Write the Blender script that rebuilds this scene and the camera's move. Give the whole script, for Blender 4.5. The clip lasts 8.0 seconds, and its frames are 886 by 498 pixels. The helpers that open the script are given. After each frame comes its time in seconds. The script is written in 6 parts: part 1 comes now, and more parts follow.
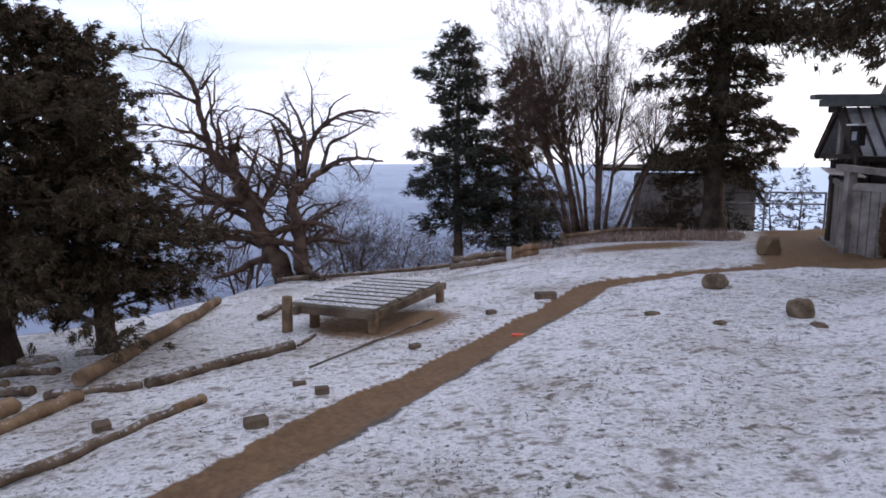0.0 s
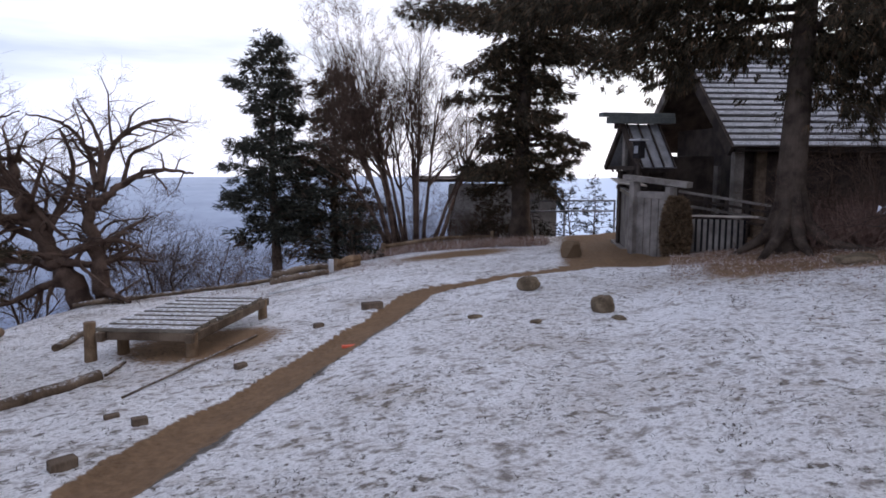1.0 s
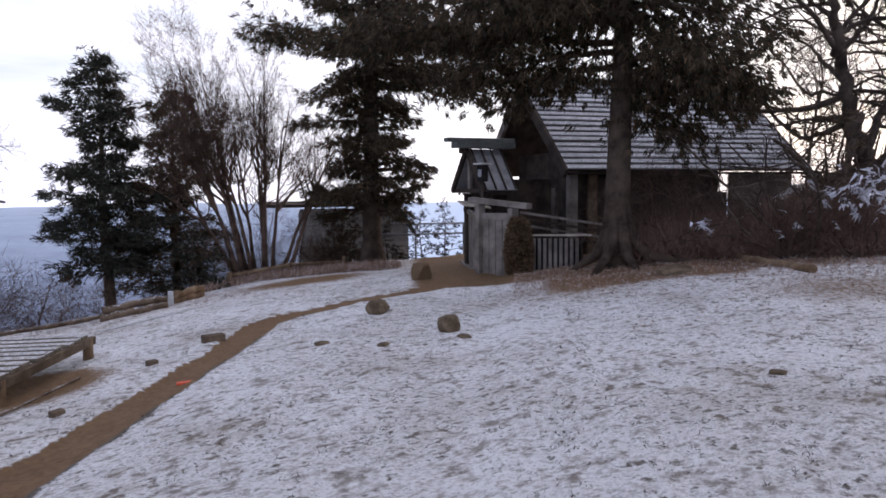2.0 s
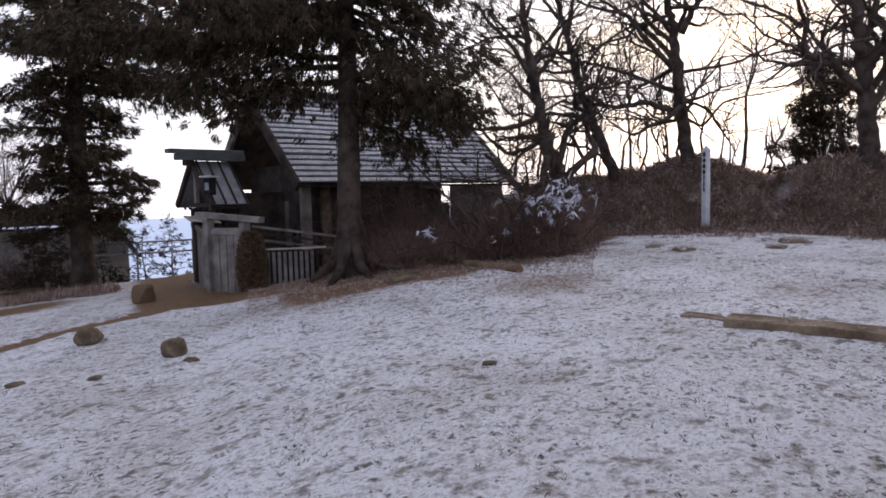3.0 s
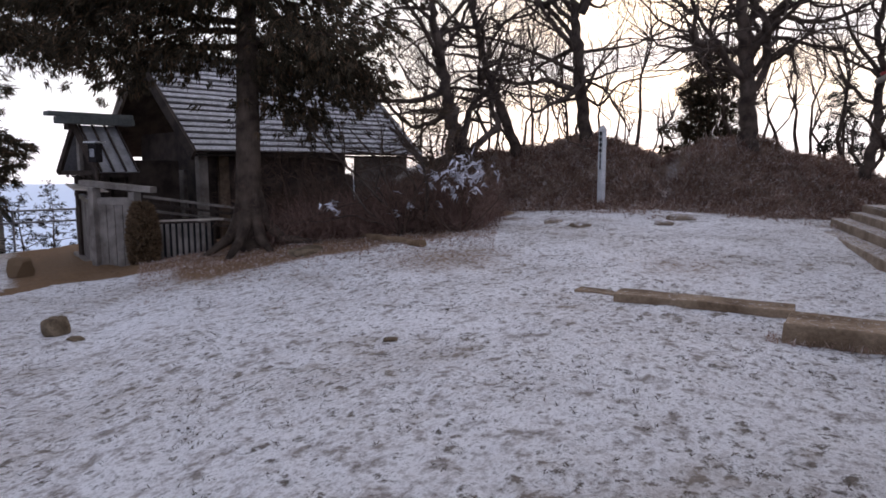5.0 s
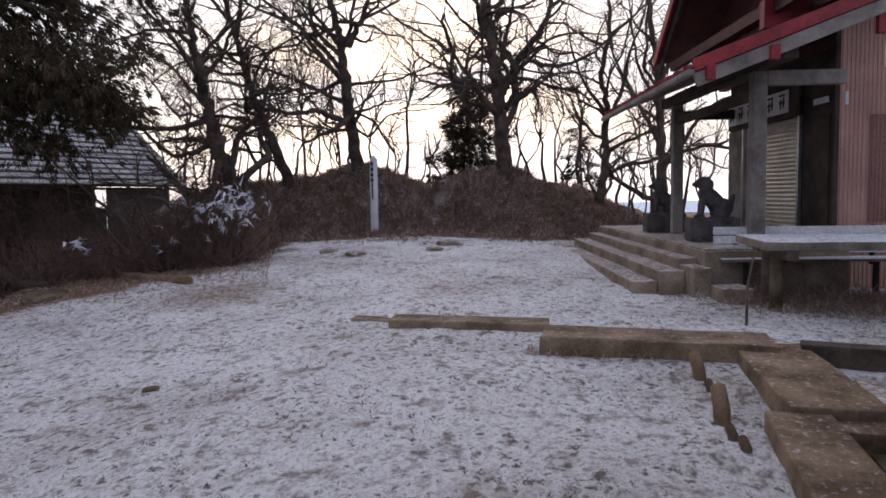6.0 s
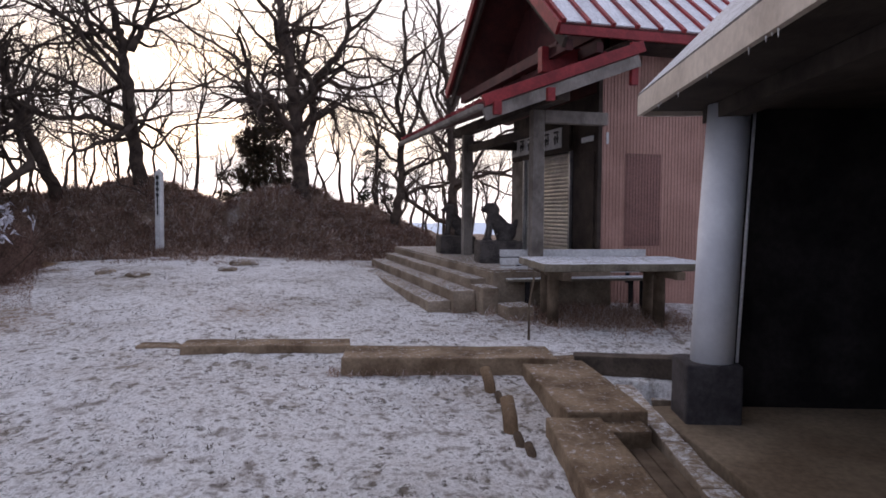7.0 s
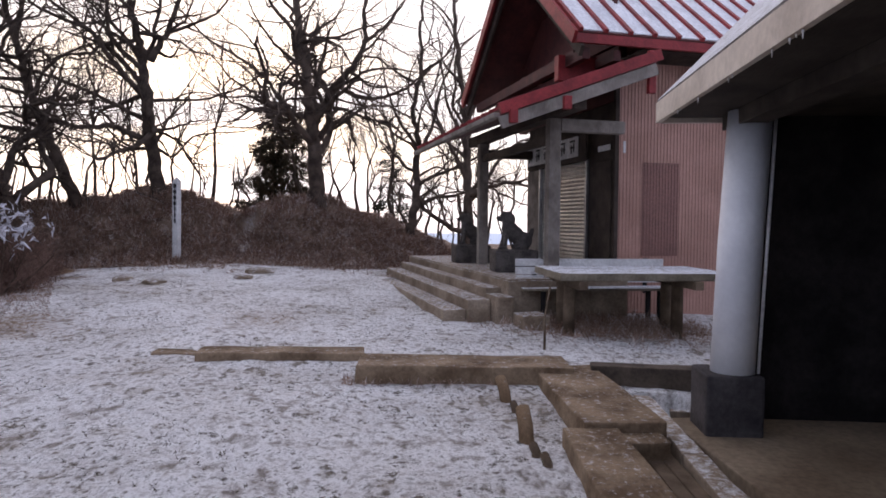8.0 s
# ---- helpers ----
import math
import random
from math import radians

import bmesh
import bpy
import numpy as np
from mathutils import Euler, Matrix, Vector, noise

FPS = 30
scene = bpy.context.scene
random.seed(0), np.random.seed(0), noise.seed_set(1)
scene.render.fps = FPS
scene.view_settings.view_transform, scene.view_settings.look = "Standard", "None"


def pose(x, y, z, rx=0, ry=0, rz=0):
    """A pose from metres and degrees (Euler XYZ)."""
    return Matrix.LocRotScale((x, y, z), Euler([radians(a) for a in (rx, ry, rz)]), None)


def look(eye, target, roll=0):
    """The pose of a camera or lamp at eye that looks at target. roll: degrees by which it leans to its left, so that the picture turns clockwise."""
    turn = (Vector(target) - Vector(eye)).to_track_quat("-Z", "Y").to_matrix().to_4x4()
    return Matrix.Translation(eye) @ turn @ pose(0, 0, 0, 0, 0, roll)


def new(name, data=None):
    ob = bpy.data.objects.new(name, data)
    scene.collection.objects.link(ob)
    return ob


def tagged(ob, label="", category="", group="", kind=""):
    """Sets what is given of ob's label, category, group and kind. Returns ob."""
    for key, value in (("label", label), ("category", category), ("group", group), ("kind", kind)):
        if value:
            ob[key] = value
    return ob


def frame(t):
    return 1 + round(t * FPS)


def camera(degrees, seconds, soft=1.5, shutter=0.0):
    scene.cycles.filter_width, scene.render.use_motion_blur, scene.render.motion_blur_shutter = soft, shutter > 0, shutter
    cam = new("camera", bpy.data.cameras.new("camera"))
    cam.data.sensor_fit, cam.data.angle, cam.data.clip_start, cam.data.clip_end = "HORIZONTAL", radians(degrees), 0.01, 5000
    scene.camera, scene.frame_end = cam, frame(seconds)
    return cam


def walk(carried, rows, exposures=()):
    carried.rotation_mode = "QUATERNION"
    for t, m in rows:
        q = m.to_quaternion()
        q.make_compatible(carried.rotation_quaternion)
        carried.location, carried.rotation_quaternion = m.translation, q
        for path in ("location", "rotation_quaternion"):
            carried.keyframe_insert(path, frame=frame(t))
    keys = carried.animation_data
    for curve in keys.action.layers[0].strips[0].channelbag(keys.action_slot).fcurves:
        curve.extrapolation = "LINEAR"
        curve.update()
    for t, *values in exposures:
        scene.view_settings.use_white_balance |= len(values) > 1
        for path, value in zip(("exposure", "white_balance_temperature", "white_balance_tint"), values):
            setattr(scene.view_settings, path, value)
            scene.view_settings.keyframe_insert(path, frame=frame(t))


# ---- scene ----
# the clip's own exposure: seconds, stops, kelvin, tint
EXPOSURES = [(0, 0.44, 6420, 17), (1.0, 0.32, 6440, 17), (2.5, 0.30, 6560, 19), (3.5, 0.18, 6580, 19), (5.5, 0.12, 6640, 19), (6.5, 0.06, 6700, 20), (8.0, 0.32, 6720, 21)]
# the camera: a standing person turns to the right, the lens about 66.7 degrees wide
cam = camera(66.67, 8.0, soft=1.7)
walk(cam, [
    (0, pose(0.000, -0.000, 1.500, 82.00, -0.00, 0.00)),
    (0.5, pose(-0.089, 0.002, 1.492, 82.35, -0.90, -8.13)),
    (1, pose(-0.100, 0.004, 1.482, 83.04, 0.01, -15.57)),
    (1.2, pose(-0.065, -0.002, 1.483, 84.04, -0.41, -18.97)),
    (2.3, pose(0.063, -0.037, 1.454, 85.34, 1.14, -32.75)),
    (2.5, pose(0.077, -0.064, 1.455, 85.54, 1.11, -37.70)),
    (3, pose(0.131, -0.092, 1.446, 85.77, 1.53, -49.68)),
    (3.5, pose(0.102, -0.087, 1.448, 85.59, 1.63, -52.73)),
    (4, pose(0.097, -0.071, 1.445, 85.13, -0.07, -54.41)),
    (4.2, pose(0.080, -0.072, 1.440, 83.56, -0.65, -54.90)),
    (5.3, pose(0.190, -0.155, 1.500, 83.54, 0.67, -60.34)),
    (5.5, pose(0.213, -0.176, 1.497, 83.96, -0.05, -64.12)),
    (6, pose(0.208, -0.145, 1.494, 85.48, 1.14, -76.49)),
    (6.5, pose(0.179, -0.113, 1.493, 86.87, -0.52, -87.56)),
    (7, pose(0.128, -0.094, 1.526, 86.96, -0.27, -93.73)),
    (7.5, pose(0.158, -0.098, 1.505, 87.87, -0.33, -92.77)),
    (8, pose(0.166, -0.092, 1.501, 87.83, -0.51, -92.45)),
], exposures=EXPOSURES)

# ---- sky and sun: a pale winter evening, thin high cloud, the low sun behind the trees ----
SUN_AZ, SUN_EL = 74.0, 9.0          # degrees clockwise from +y, and above the horizon
world = bpy.data.worlds.new("sky")
scene.world = world
world.use_nodes = True
wn, wl = world.node_tree.nodes, world.node_tree.links
wn.clear()
w_out, w_bg = wn.new("ShaderNodeOutputWorld"), wn.new("ShaderNodeBackground")
w_sky, w_co = wn.new("ShaderNodeTexSky"), wn.new("ShaderNodeTexCoord")
w_sky.sky_type, w_sky.sun_disc = "NISHITA", False
w_sky.sun_elevation, w_sky.sun_rotation = radians(SUN_EL), radians(SUN_AZ)
w_sky.air_density, w_sky.dust_density, w_sky.ozone_density = 1.0, 1.2, 2.0
w_map, w_noise, w_ramp, w_mix = (wn.new(k) for k in ("ShaderNodeMapping", "ShaderNodeTexNoise", "ShaderNodeValToRGB", "ShaderNodeMix"))
w_map.inputs["Scale"].default_value = (1.2, 1.2, 9.0)
w_noise.inputs["Scale"].default_value, w_noise.inputs["Detail"].default_value = 1.6, 7
w_ramp.color_ramp.elements[0].position, w_ramp.color_ramp.elements[1].position = 0.34, 0.60
w_ramp.color_ramp.elements[0].color, w_ramp.color_ramp.elements[1].color = (0.35, 0.35, 0.35, 1), (0.95, 0.95, 0.95, 1)
w_mix.data_type = "RGBA"
# lit cloud, brighter and warmer towards the sun
w_dot, w_half, w_lit = wn.new("ShaderNodeVectorMath"), wn.new("ShaderNodeMapRange"), wn.new("ShaderNodeValToRGB")
w_dot.operation = "DOT_PRODUCT"
w_dot.inputs[1].default_value = (math.sin(radians(SUN_AZ)), math.cos(radians(SUN_AZ)), 0.15)
w_half.inputs["From Min"].default_value, w_half.inputs["From Max"].default_value = -1.0, 1.0
w_lit.color_ramp.elements[0].position, w_lit.color_ramp.elements[1].position = 0.45, 0.95
w_lit.color_ramp.elements[0].color, w_lit.color_ramp.elements[1].color = (0.58, 0.655, 0.84, 1), (1.0, 0.985, 0.99, 1)
w_gain = wn.new("ShaderNodeVectorMath")
w_gain.operation = "SCALE"
w_gain.inputs["Scale"].default_value = 10.6
wl.new(w_co.outputs["Generated"], w_dot.inputs[0])
wl.new(w_dot.outputs["Value"], w_half.inputs["Value"])
wl.new(w_half.outputs["Result"], w_lit.inputs["Fac"])
wl.new(w_lit.outputs["Color"], w_gain.inputs[0])
wl.new(w_gain.outputs["Vector"], w_mix.inputs["B"])
wl.new(w_co.outputs["Generated"], w_map.inputs["Vector"])
wl.new(w_map.outputs["Vector"], w_noise.inputs["Vector"])
wl.new(w_noise.outputs["Fac"], w_ramp.inputs["Fac"])
wl.new(w_ramp.outputs["Color"], w_mix.inputs["Factor"])
wl.new(w_sky.outputs["Color"], w_mix.inputs["A"])
w_sep, w_low, w_haze = wn.new("ShaderNodeSeparateXYZ"), wn.new("ShaderNodeValToRGB"), wn.new("ShaderNodeMix")
w_haze.data_type = "RGBA"
wl.new(w_gain.outputs["Vector"], w_haze.inputs["B"])         # pale haze along the horizon
w_low.color_ramp.elements[0].position, w_low.color_ramp.elements[1].position = 0.0, 0.16
w_low.color_ramp.elements[0].color, w_low.color_ramp.elements[1].color = (0.8, 0.8, 0.8, 1), (0, 0, 0, 1)
wl.new(w_co.outputs["Generated"], w_sep.inputs["Vector"])
wl.new(w_sep.outputs["Z"], w_low.inputs["Fac"])
wl.new(w_low.outputs["Color"], w_haze.inputs["Factor"])
wl.new(w_mix.outputs["Result"], w_haze.inputs["A"])
wl.new(w_haze.outputs["Result"], w_bg.inputs["Color"])
w_bg.inputs["Strength"].default_value = 0.135
wl.new(w_bg.outputs["Background"], w_out.inputs["Surface"])

sun_data = bpy.data.lights.new("sun", "SUN")
sun_data.energy, sun_data.angle, sun_data.color = 0.6, radians(12), (1.0, 0.80, 0.66)
sun_lamp = new("sun", sun_data)
_sd = Vector((math.sin(radians(SUN_AZ)) * math.cos(radians(SUN_EL)), math.cos(radians(SUN_AZ)) * math.cos(radians(SUN_EL)), math.sin(radians(SUN_EL))))
sun_lamp.matrix_world = look(_sd * 60, (0, 0, 0))

# ---- materials ----
def material(name):
    m = bpy.data.materials.new(name)
    m.use_nodes = True
    nt = m.node_tree
    return m, nt.nodes, nt.links, nt.nodes["Principled BSDF"]


def noise_node(n, l, scale, detail=6.0, rough=0.6, vector=None, stretch=None):
    tex = n.new("ShaderNodeTexNoise")
    tex.inputs["Scale"].default_value, tex.inputs["Detail"].default_value, tex.inputs["Roughness"].default_value = scale, detail, rough
    if vector is None:
        vector = n.new("ShaderNodeTexCoord").outputs["Object"]
    if stretch:
        mp = n.new("ShaderNodeMapping")
        mp.inputs["Scale"].default_value = stretch
        l.new(vector, mp.inputs["Vector"])
        vector = mp.outputs["Vector"]
    l.new(vector, tex.inputs["Vector"])
    return tex.outputs["Fac"]


def ramp(n, l, fac, stops):
    r = n.new("ShaderNodeValToRGB")
    while len(r.color_ramp.elements) < len(stops):
        r.color_ramp.elements.new(0.5)
    for e, (p, c) in zip(r.color_ramp.elements, stops):
        e.position, e.color = p, (*c, 1) if len(c) == 3 else c
    l.new(fac, r.inputs["Fac"])
    return r.outputs["Color"]


def mix(n, l, fac, a, b, kind="MIX"):
    m = n.new("ShaderNodeMix")
    m.data_type, m.blend_type = "RGBA", kind
    for value, key in ((fac, "Factor"), (a, "A"), (b, "B")):
        if isinstance(value, (int, float)):
            m.inputs[key].default_value = value
        elif isinstance(value, tuple):
            m.inputs[key].default_value = (*value, 1)
        else:
            l.new(value, m.inputs[key])
    return m.outputs["Result"]


def bump(n, l, bsdf, height, strength=0.4, distance=0.01):
    b = n.new("ShaderNodeBump")
    b.inputs["Strength"].default_value, b.inputs["Distance"].default_value = strength, distance
    l.new(height, b.inputs["Height"])
    l.new(b.outputs["Normal"], bsdf.inputs["Normal"])


def surface(name, dark, light, scale=6.0, rough=0.8, grain=(1, 1, 1), fine=40.0, relief=0.35, depth=0.01, frost=0.0, metal=0.0, vary=0.25, texture=0.55):
    """A weathered surface: two scales of tone, a grain, optional frost lying on what faces up."""
    m, n, l, b = material(name)
    big = noise_node(n, l, scale, 5, 0.6)
    small = noise_node(n, l, fine, 4, 0.65, stretch=grain)
    col = ramp(n, l, big, [(0.38, dark), (0.62, light)])
    col = mix(n, l, texture, col, ramp(n, l, small, [(0.34, (0.45, 0.45, 0.45)), (0.64, (1.0, 1.0, 1.0))]), "MULTIPLY")
    rnd = n.new("ShaderNodeObjectInfo").outputs["Random"]
    col = mix(n, l, vary, col, ramp(n, l, rnd, [(0.0, (0.45, 0.45, 0.45)), (1.0, (1.0, 1.0, 1.0))]), "MULTIPLY")
    if frost:
        geo = n.new("ShaderNodeNewGeometry")
        sep = n.new("ShaderNodeSeparateXYZ")
        l.new(geo.outputs["Normal"], sep.inputs["Vector"])
        up = ramp(n, l, sep.outputs["Z"], [(0.45, (0, 0, 0)), (0.8, (1, 1, 1))])
        pat = ramp(n, l, noise_node(n, l, 17.0, 9, 0.78), [(0.62 - 0.45 * frost, (0, 0, 0)), (0.80 - 0.40 * frost, (1, 1, 1))])
        both = mix(n, l, 1.0, up, pat, "MULTIPLY")
        col = mix(n, l, both, col, (0.74, 0.76, 0.80))
    l.new(col, b.inputs["Base Color"])
    b.inputs["Roughness"].default_value, b.inputs["Metallic"].default_value = rough, metal
    b.inputs["Specular IOR Level"].default_value = 0.15 if rough >= 0.8 else 0.4
    bump(n, l, b, small, relief, depth)
    return m


M_WOOD_OLD = surface("weathered_wood", (0.10, 0.070, 0.048), (0.23, 0.17, 0.12), 3, 0.85, (30, 30, 2.0), 6, 0.5)
M_WOOD_FROST = surface("frosted_wood", (0.16, 0.135, 0.10), (0.30, 0.26, 0.20), 3, 0.85, (6, 6, 6), 6, 0.4, frost=0.62)
M_LOG = surface("peeled_log", (0.15, 0.095, 0.055), (0.33, 0.225, 0.14), 2.5, 0.85, (22, 22, 2.0), 5, 0.5, frost=0.10)
M_SLAT = surface("frosted_slat", (0.15, 0.125, 0.095), (0.28, 0.24, 0.19), 3, 0.85, (6, 6, 6), 6, 0.4, frost=0.45)
M_LOG_SNOWY = surface("snow_dusted_log", (0.085, 0.058, 0.038), (0.22, 0.16, 0.11), 4, 0.9, (24, 24, 3.0), 7, 0.7, frost=0.28)
M_GREYWOOD = surface("grey_boards", (0.17, 0.145, 0.125), (0.34, 0.30, 0.265), 2.5, 0.85, (25, 25, 1.5), 6, 0.5)
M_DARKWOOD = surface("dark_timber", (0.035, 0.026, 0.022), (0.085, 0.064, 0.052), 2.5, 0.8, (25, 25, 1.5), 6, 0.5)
M_STONE = surface("rough_stone", (0.10, 0.072, 0.045), (0.24, 0.18, 0.12), 5, 0.9, (1, 1, 1), 45, 0.7, 0.02)
M_SLAB = surface("earthy_concrete", (0.125, 0.082, 0.050), (0.31, 0.225, 0.15), 2.2, 0.92, (1, 1, 1), 30, 0.8, 0.02, frost=0.16)
M_STEP = surface("step_concrete", (0.21, 0.155, 0.11), (0.39, 0.31, 0.232), 2.0, 0.9, (1, 1, 1), 30, 0.5, 0.012, frost=0.36)
M_FLOOR = surface("swept_concrete", (0.17, 0.125, 0.085), (0.27, 0.21, 0.15), 1.2, 0.85, (1, 1, 1), 25, 0.3, 0.006)
M_DARKCON = surface("dark_painted_concrete", (0.035, 0.032, 0.035), (0.085, 0.078, 0.08), 3, 0.8, (1, 1, 1), 30, 0.5)
M_WHITE = surface("white_paint", (0.62, 0.62, 0.62), (0.78, 0.78, 0.77), 3, 0.6, (1, 1, 1), 30, 0.2, 0.004)
M_COLUMN = surface("column_paint", (0.66, 0.68, 0.72), (0.80, 0.82, 0.85), 2, 0.5, (1, 1, 1), 30, 0.1, 0.002, texture=0.10)
M_FASCIA = surface("fascia_board", (0.47, 0.40, 0.33), (0.64, 0.56, 0.47), 2.0, 0.7, (1, 1, 1), 20, 0.3, 0.004, frost=0.2, texture=0.3)
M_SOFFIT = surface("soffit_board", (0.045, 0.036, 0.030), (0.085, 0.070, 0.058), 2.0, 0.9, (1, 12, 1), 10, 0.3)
# black for small fittings; on the shelter walls it stands for inside shade
M_BLACK = surface("black_paint_and_shade", (0.014, 0.013, 0.014), (0.034, 0.030, 0.030), 2.0, 1.0, (1, 1, 1), 20, 0.2)
M_PINK = surface("faded_pink_metal", (0.36, 0.195, 0.15), (0.47, 0.265, 0.21), 1.3, 0.6, (1, 1, 1), 30, 0.2, 0.004, vary=0.0, texture=0.25)
M_PATCH = surface("brown_metal_panel", (0.20, 0.095, 0.075), (0.27, 0.13, 0.105), 1.3, 0.55, (1, 1, 1), 30, 0.2, 0.004, vary=0.0)
M_RED = surface("red_painted_wood", (0.19, 0.014, 0.016), (0.33, 0.030, 0.033), 3, 0.55, (1, 1, 1), 30, 0.3, 0.004, vary=0.1)
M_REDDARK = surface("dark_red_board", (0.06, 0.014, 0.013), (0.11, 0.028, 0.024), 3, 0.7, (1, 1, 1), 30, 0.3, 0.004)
M_SNOWROOF = surface("snow_on_roof", (0.66, 0.67, 0.70), (0.84, 0.85, 0.88), 2.5, 0.7, (1, 1, 1), 25, 0.3, 0.01, vary=0.0)
M_FROSTROOF = surface("frosted_roof_sheet", (0.20, 0.185, 0.175), (0.40, 0.38, 0.37), 5, 0.75, (1, 1, 1), 25, 0.5, 0.01, frost=0.62)
M_LOWWALL = surface("dark_brown_concrete", (0.06, 0.047, 0.038), (0.15, 0.118, 0.092), 3, 0.9, (1, 1, 1), 30, 0.5, 0.012)
M_SHUTTER = surface("shutter_steel", (0.46, 0.44, 0.40), (0.62, 0.60, 0.55), 2, 0.32, (1, 1, 1), 30, 0.1, 0.003, metal=0.6, vary=0.05)
M_STEEL = surface("bare_steel", (0.35, 0.35, 0.35), (0.55, 0.55, 0.55), 3, 0.35, (1, 1, 1), 30, 0.1, 0.003, metal=0.9)
M_GREYMETAL = surface("grey_metal_roof", (0.20, 0.20, 0.21), (0.34, 0.34, 0.36), 2, 0.5, (1, 1, 1), 20, 0.2, 0.004, vary=0.05)
M_RIDGE = surface("greenish_ridge_board", (0.10, 0.115, 0.11), (0.19, 0.205, 0.195), 2, 0.7, (12, 12, 2), 6, 0.4)
M_SHINGLE = surface("pale_roof_boards", (0.42, 0.42, 0.43), (0.64, 0.64, 0.66), 3, 0.75, (2, 2, 2), 12, 0.4, frost=0.35, vary=0.3)
M_SIDING = surface("white_lap_siding", (0.66, 0.66, 0.64), (0.80, 0.80, 0.78), 2, 0.7, (1, 1, 1), 20, 0.2, 0.004)
M_GREEN = surface("dark_green_metal", (0.02, 0.05, 0.04), (0.035, 0.075, 0.06), 2, 0.5, (1, 1, 1), 20, 0.2, 0.004)
M_STATUE = surface("lichened_stone", (0.06, 0.052, 0.05), (0.13, 0.115, 0.105), 5, 0.9, (1, 1, 1), 40, 0.7, 0.015)
M_INK = surface("black_ink", (0.015, 0.015, 0.015), (0.03, 0.03, 0.03), 5, 0.7)
M_ORANGE = surface("red_plastic", (0.75, 0.10, 0.04), (0.85, 0.16, 0.07), 5, 0.5, vary=0.0)
M_BARK_DARK = surface("cedar_bark", (0.055, 0.039, 0.030), (0.145, 0.108, 0.083), 3, 0.95, (18, 18, 1.6), 5, 0.9, 0.03)
M_BARK_GREY = surface("bare_tree_bark", (0.060, 0.045, 0.037), (0.15, 0.115, 0.092), 3, 0.95, (14, 14, 2.5), 6, 0.8, 0.02)
M_BARK_PALE = surface("pale_bare_bark", (0.075, 0.048, 0.036), (0.18, 0.12, 0.09), 3, 0.95, (14, 14, 2.5), 6, 0.8, 0.02)


def island_tone(name, stops, rough=0.8, trans=0.0):
    """Leaves, needles and grass: a tone for each blade."""
    m, n, l, b = material(name)
    rnd = n.new("ShaderNodeNewGeometry").outputs["Random Per Island"]
    big = noise_node(n, l, 0.9, 3, 0.6)
    col = ramp(n, l, rnd, stops)
    col = mix(n, l, 0.5, col, ramp(n, l, big, [(0.3, (0.5, 0.5, 0.5)), (0.7, (1.0, 1.0, 1.0))]), "MULTIPLY")
    l.new(col, b.inputs["Base Color"])
    b.inputs["Roughness"].default_value = rough
    b.inputs["Specular IOR Level"].default_value = 0.15
    return m


M_NEEDLE = island_tone("cedar_needles", [(0.0, (0.034, 0.029, 0.018)), (0.55, (0.060, 0.049, 0.030)), (0.85, (0.105, 0.072, 0.043)), (1.0, (0.16, 0.095, 0.055))])
M_NEEDLE_BROWN = island_tone("winter_brown_needles", [(0.0, (0.045, 0.036, 0.024)), (0.5, (0.095, 0.070, 0.045)), (1.0, (0.16, 0.10, 0.062))])
M_NEEDLE_BLUE = island_tone("fir_needles", [(0.0, (0.026, 0.027, 0.020)), (0.6, (0.048, 0.050, 0.038)), (1.0, (0.085, 0.080, 0.058))])
M_STRAW = island_tone("dry_grass", [(0.0, (0.17, 0.098, 0.072)), (0.45, (0.34, 0.215, 0.158)), (0.74, (0.48, 0.35, 0.27)), (1.0, (0.76, 0.72, 0.70))])
M_STALK = island_tone("dark_dead_grass", [(0.0, (0.05, 0.042, 0.032)), (1.0, (0.15, 0.115, 0.075))])
M_TWIG = island_tone("red_brown_twigs", [(0.0, (0.11, 0.062, 0.050)), (1.0, (0.30, 0.19, 0.15))])
M_HEDGE = island_tone("brown_hedge_leaves", [(0.0, (0.085, 0.055, 0.032)), (1.0, (0.22, 0.145, 0.085))])
M_FROSTY = island_tone("frosted_sprays", [(0.0, (0.45, 0.44, 0.48)), (1.0, (0.78, 0.78, 0.84))])

# ---- the lie of the land ----
def smooth(a, b, v):
    t = np.clip((np.asarray(v, float) - a) / (b - a), 0, 1)
    return t * t * (3 - 2 * t)


# fall (-) or rise (+) per metre, by direction in degrees clockwise from +y
FALL_AZ = [-180, -120, -60, -30, -12, -4, 4, 13, 21, 31, 42, 55, 71, 90, 105, 130, 180]
FALL = [0.0, -0.06, -0.105, -0.098, -0.078, -0.076, -0.060, -0.040, -0.030, -0.020, 0.002, 0.024, 0.035, 0.024, 0.020, 0.0, 0.0]
# the grassy bank behind the clearing: slope of its crest seen from the middle
BANK_AZ = [44, 50, 57, 60, 63.5, 67, 70.6, 73, 76, 79, 81.4, 84, 87, 90, 94, 98]
BANK = [-0.03, -0.012, 0.004, 0.010, 0.018, 0.030, 0.038, 0.030, 0.010, 0.026, 0.031, 0.022, 0.002, -0.018, -0.045, -0.065]
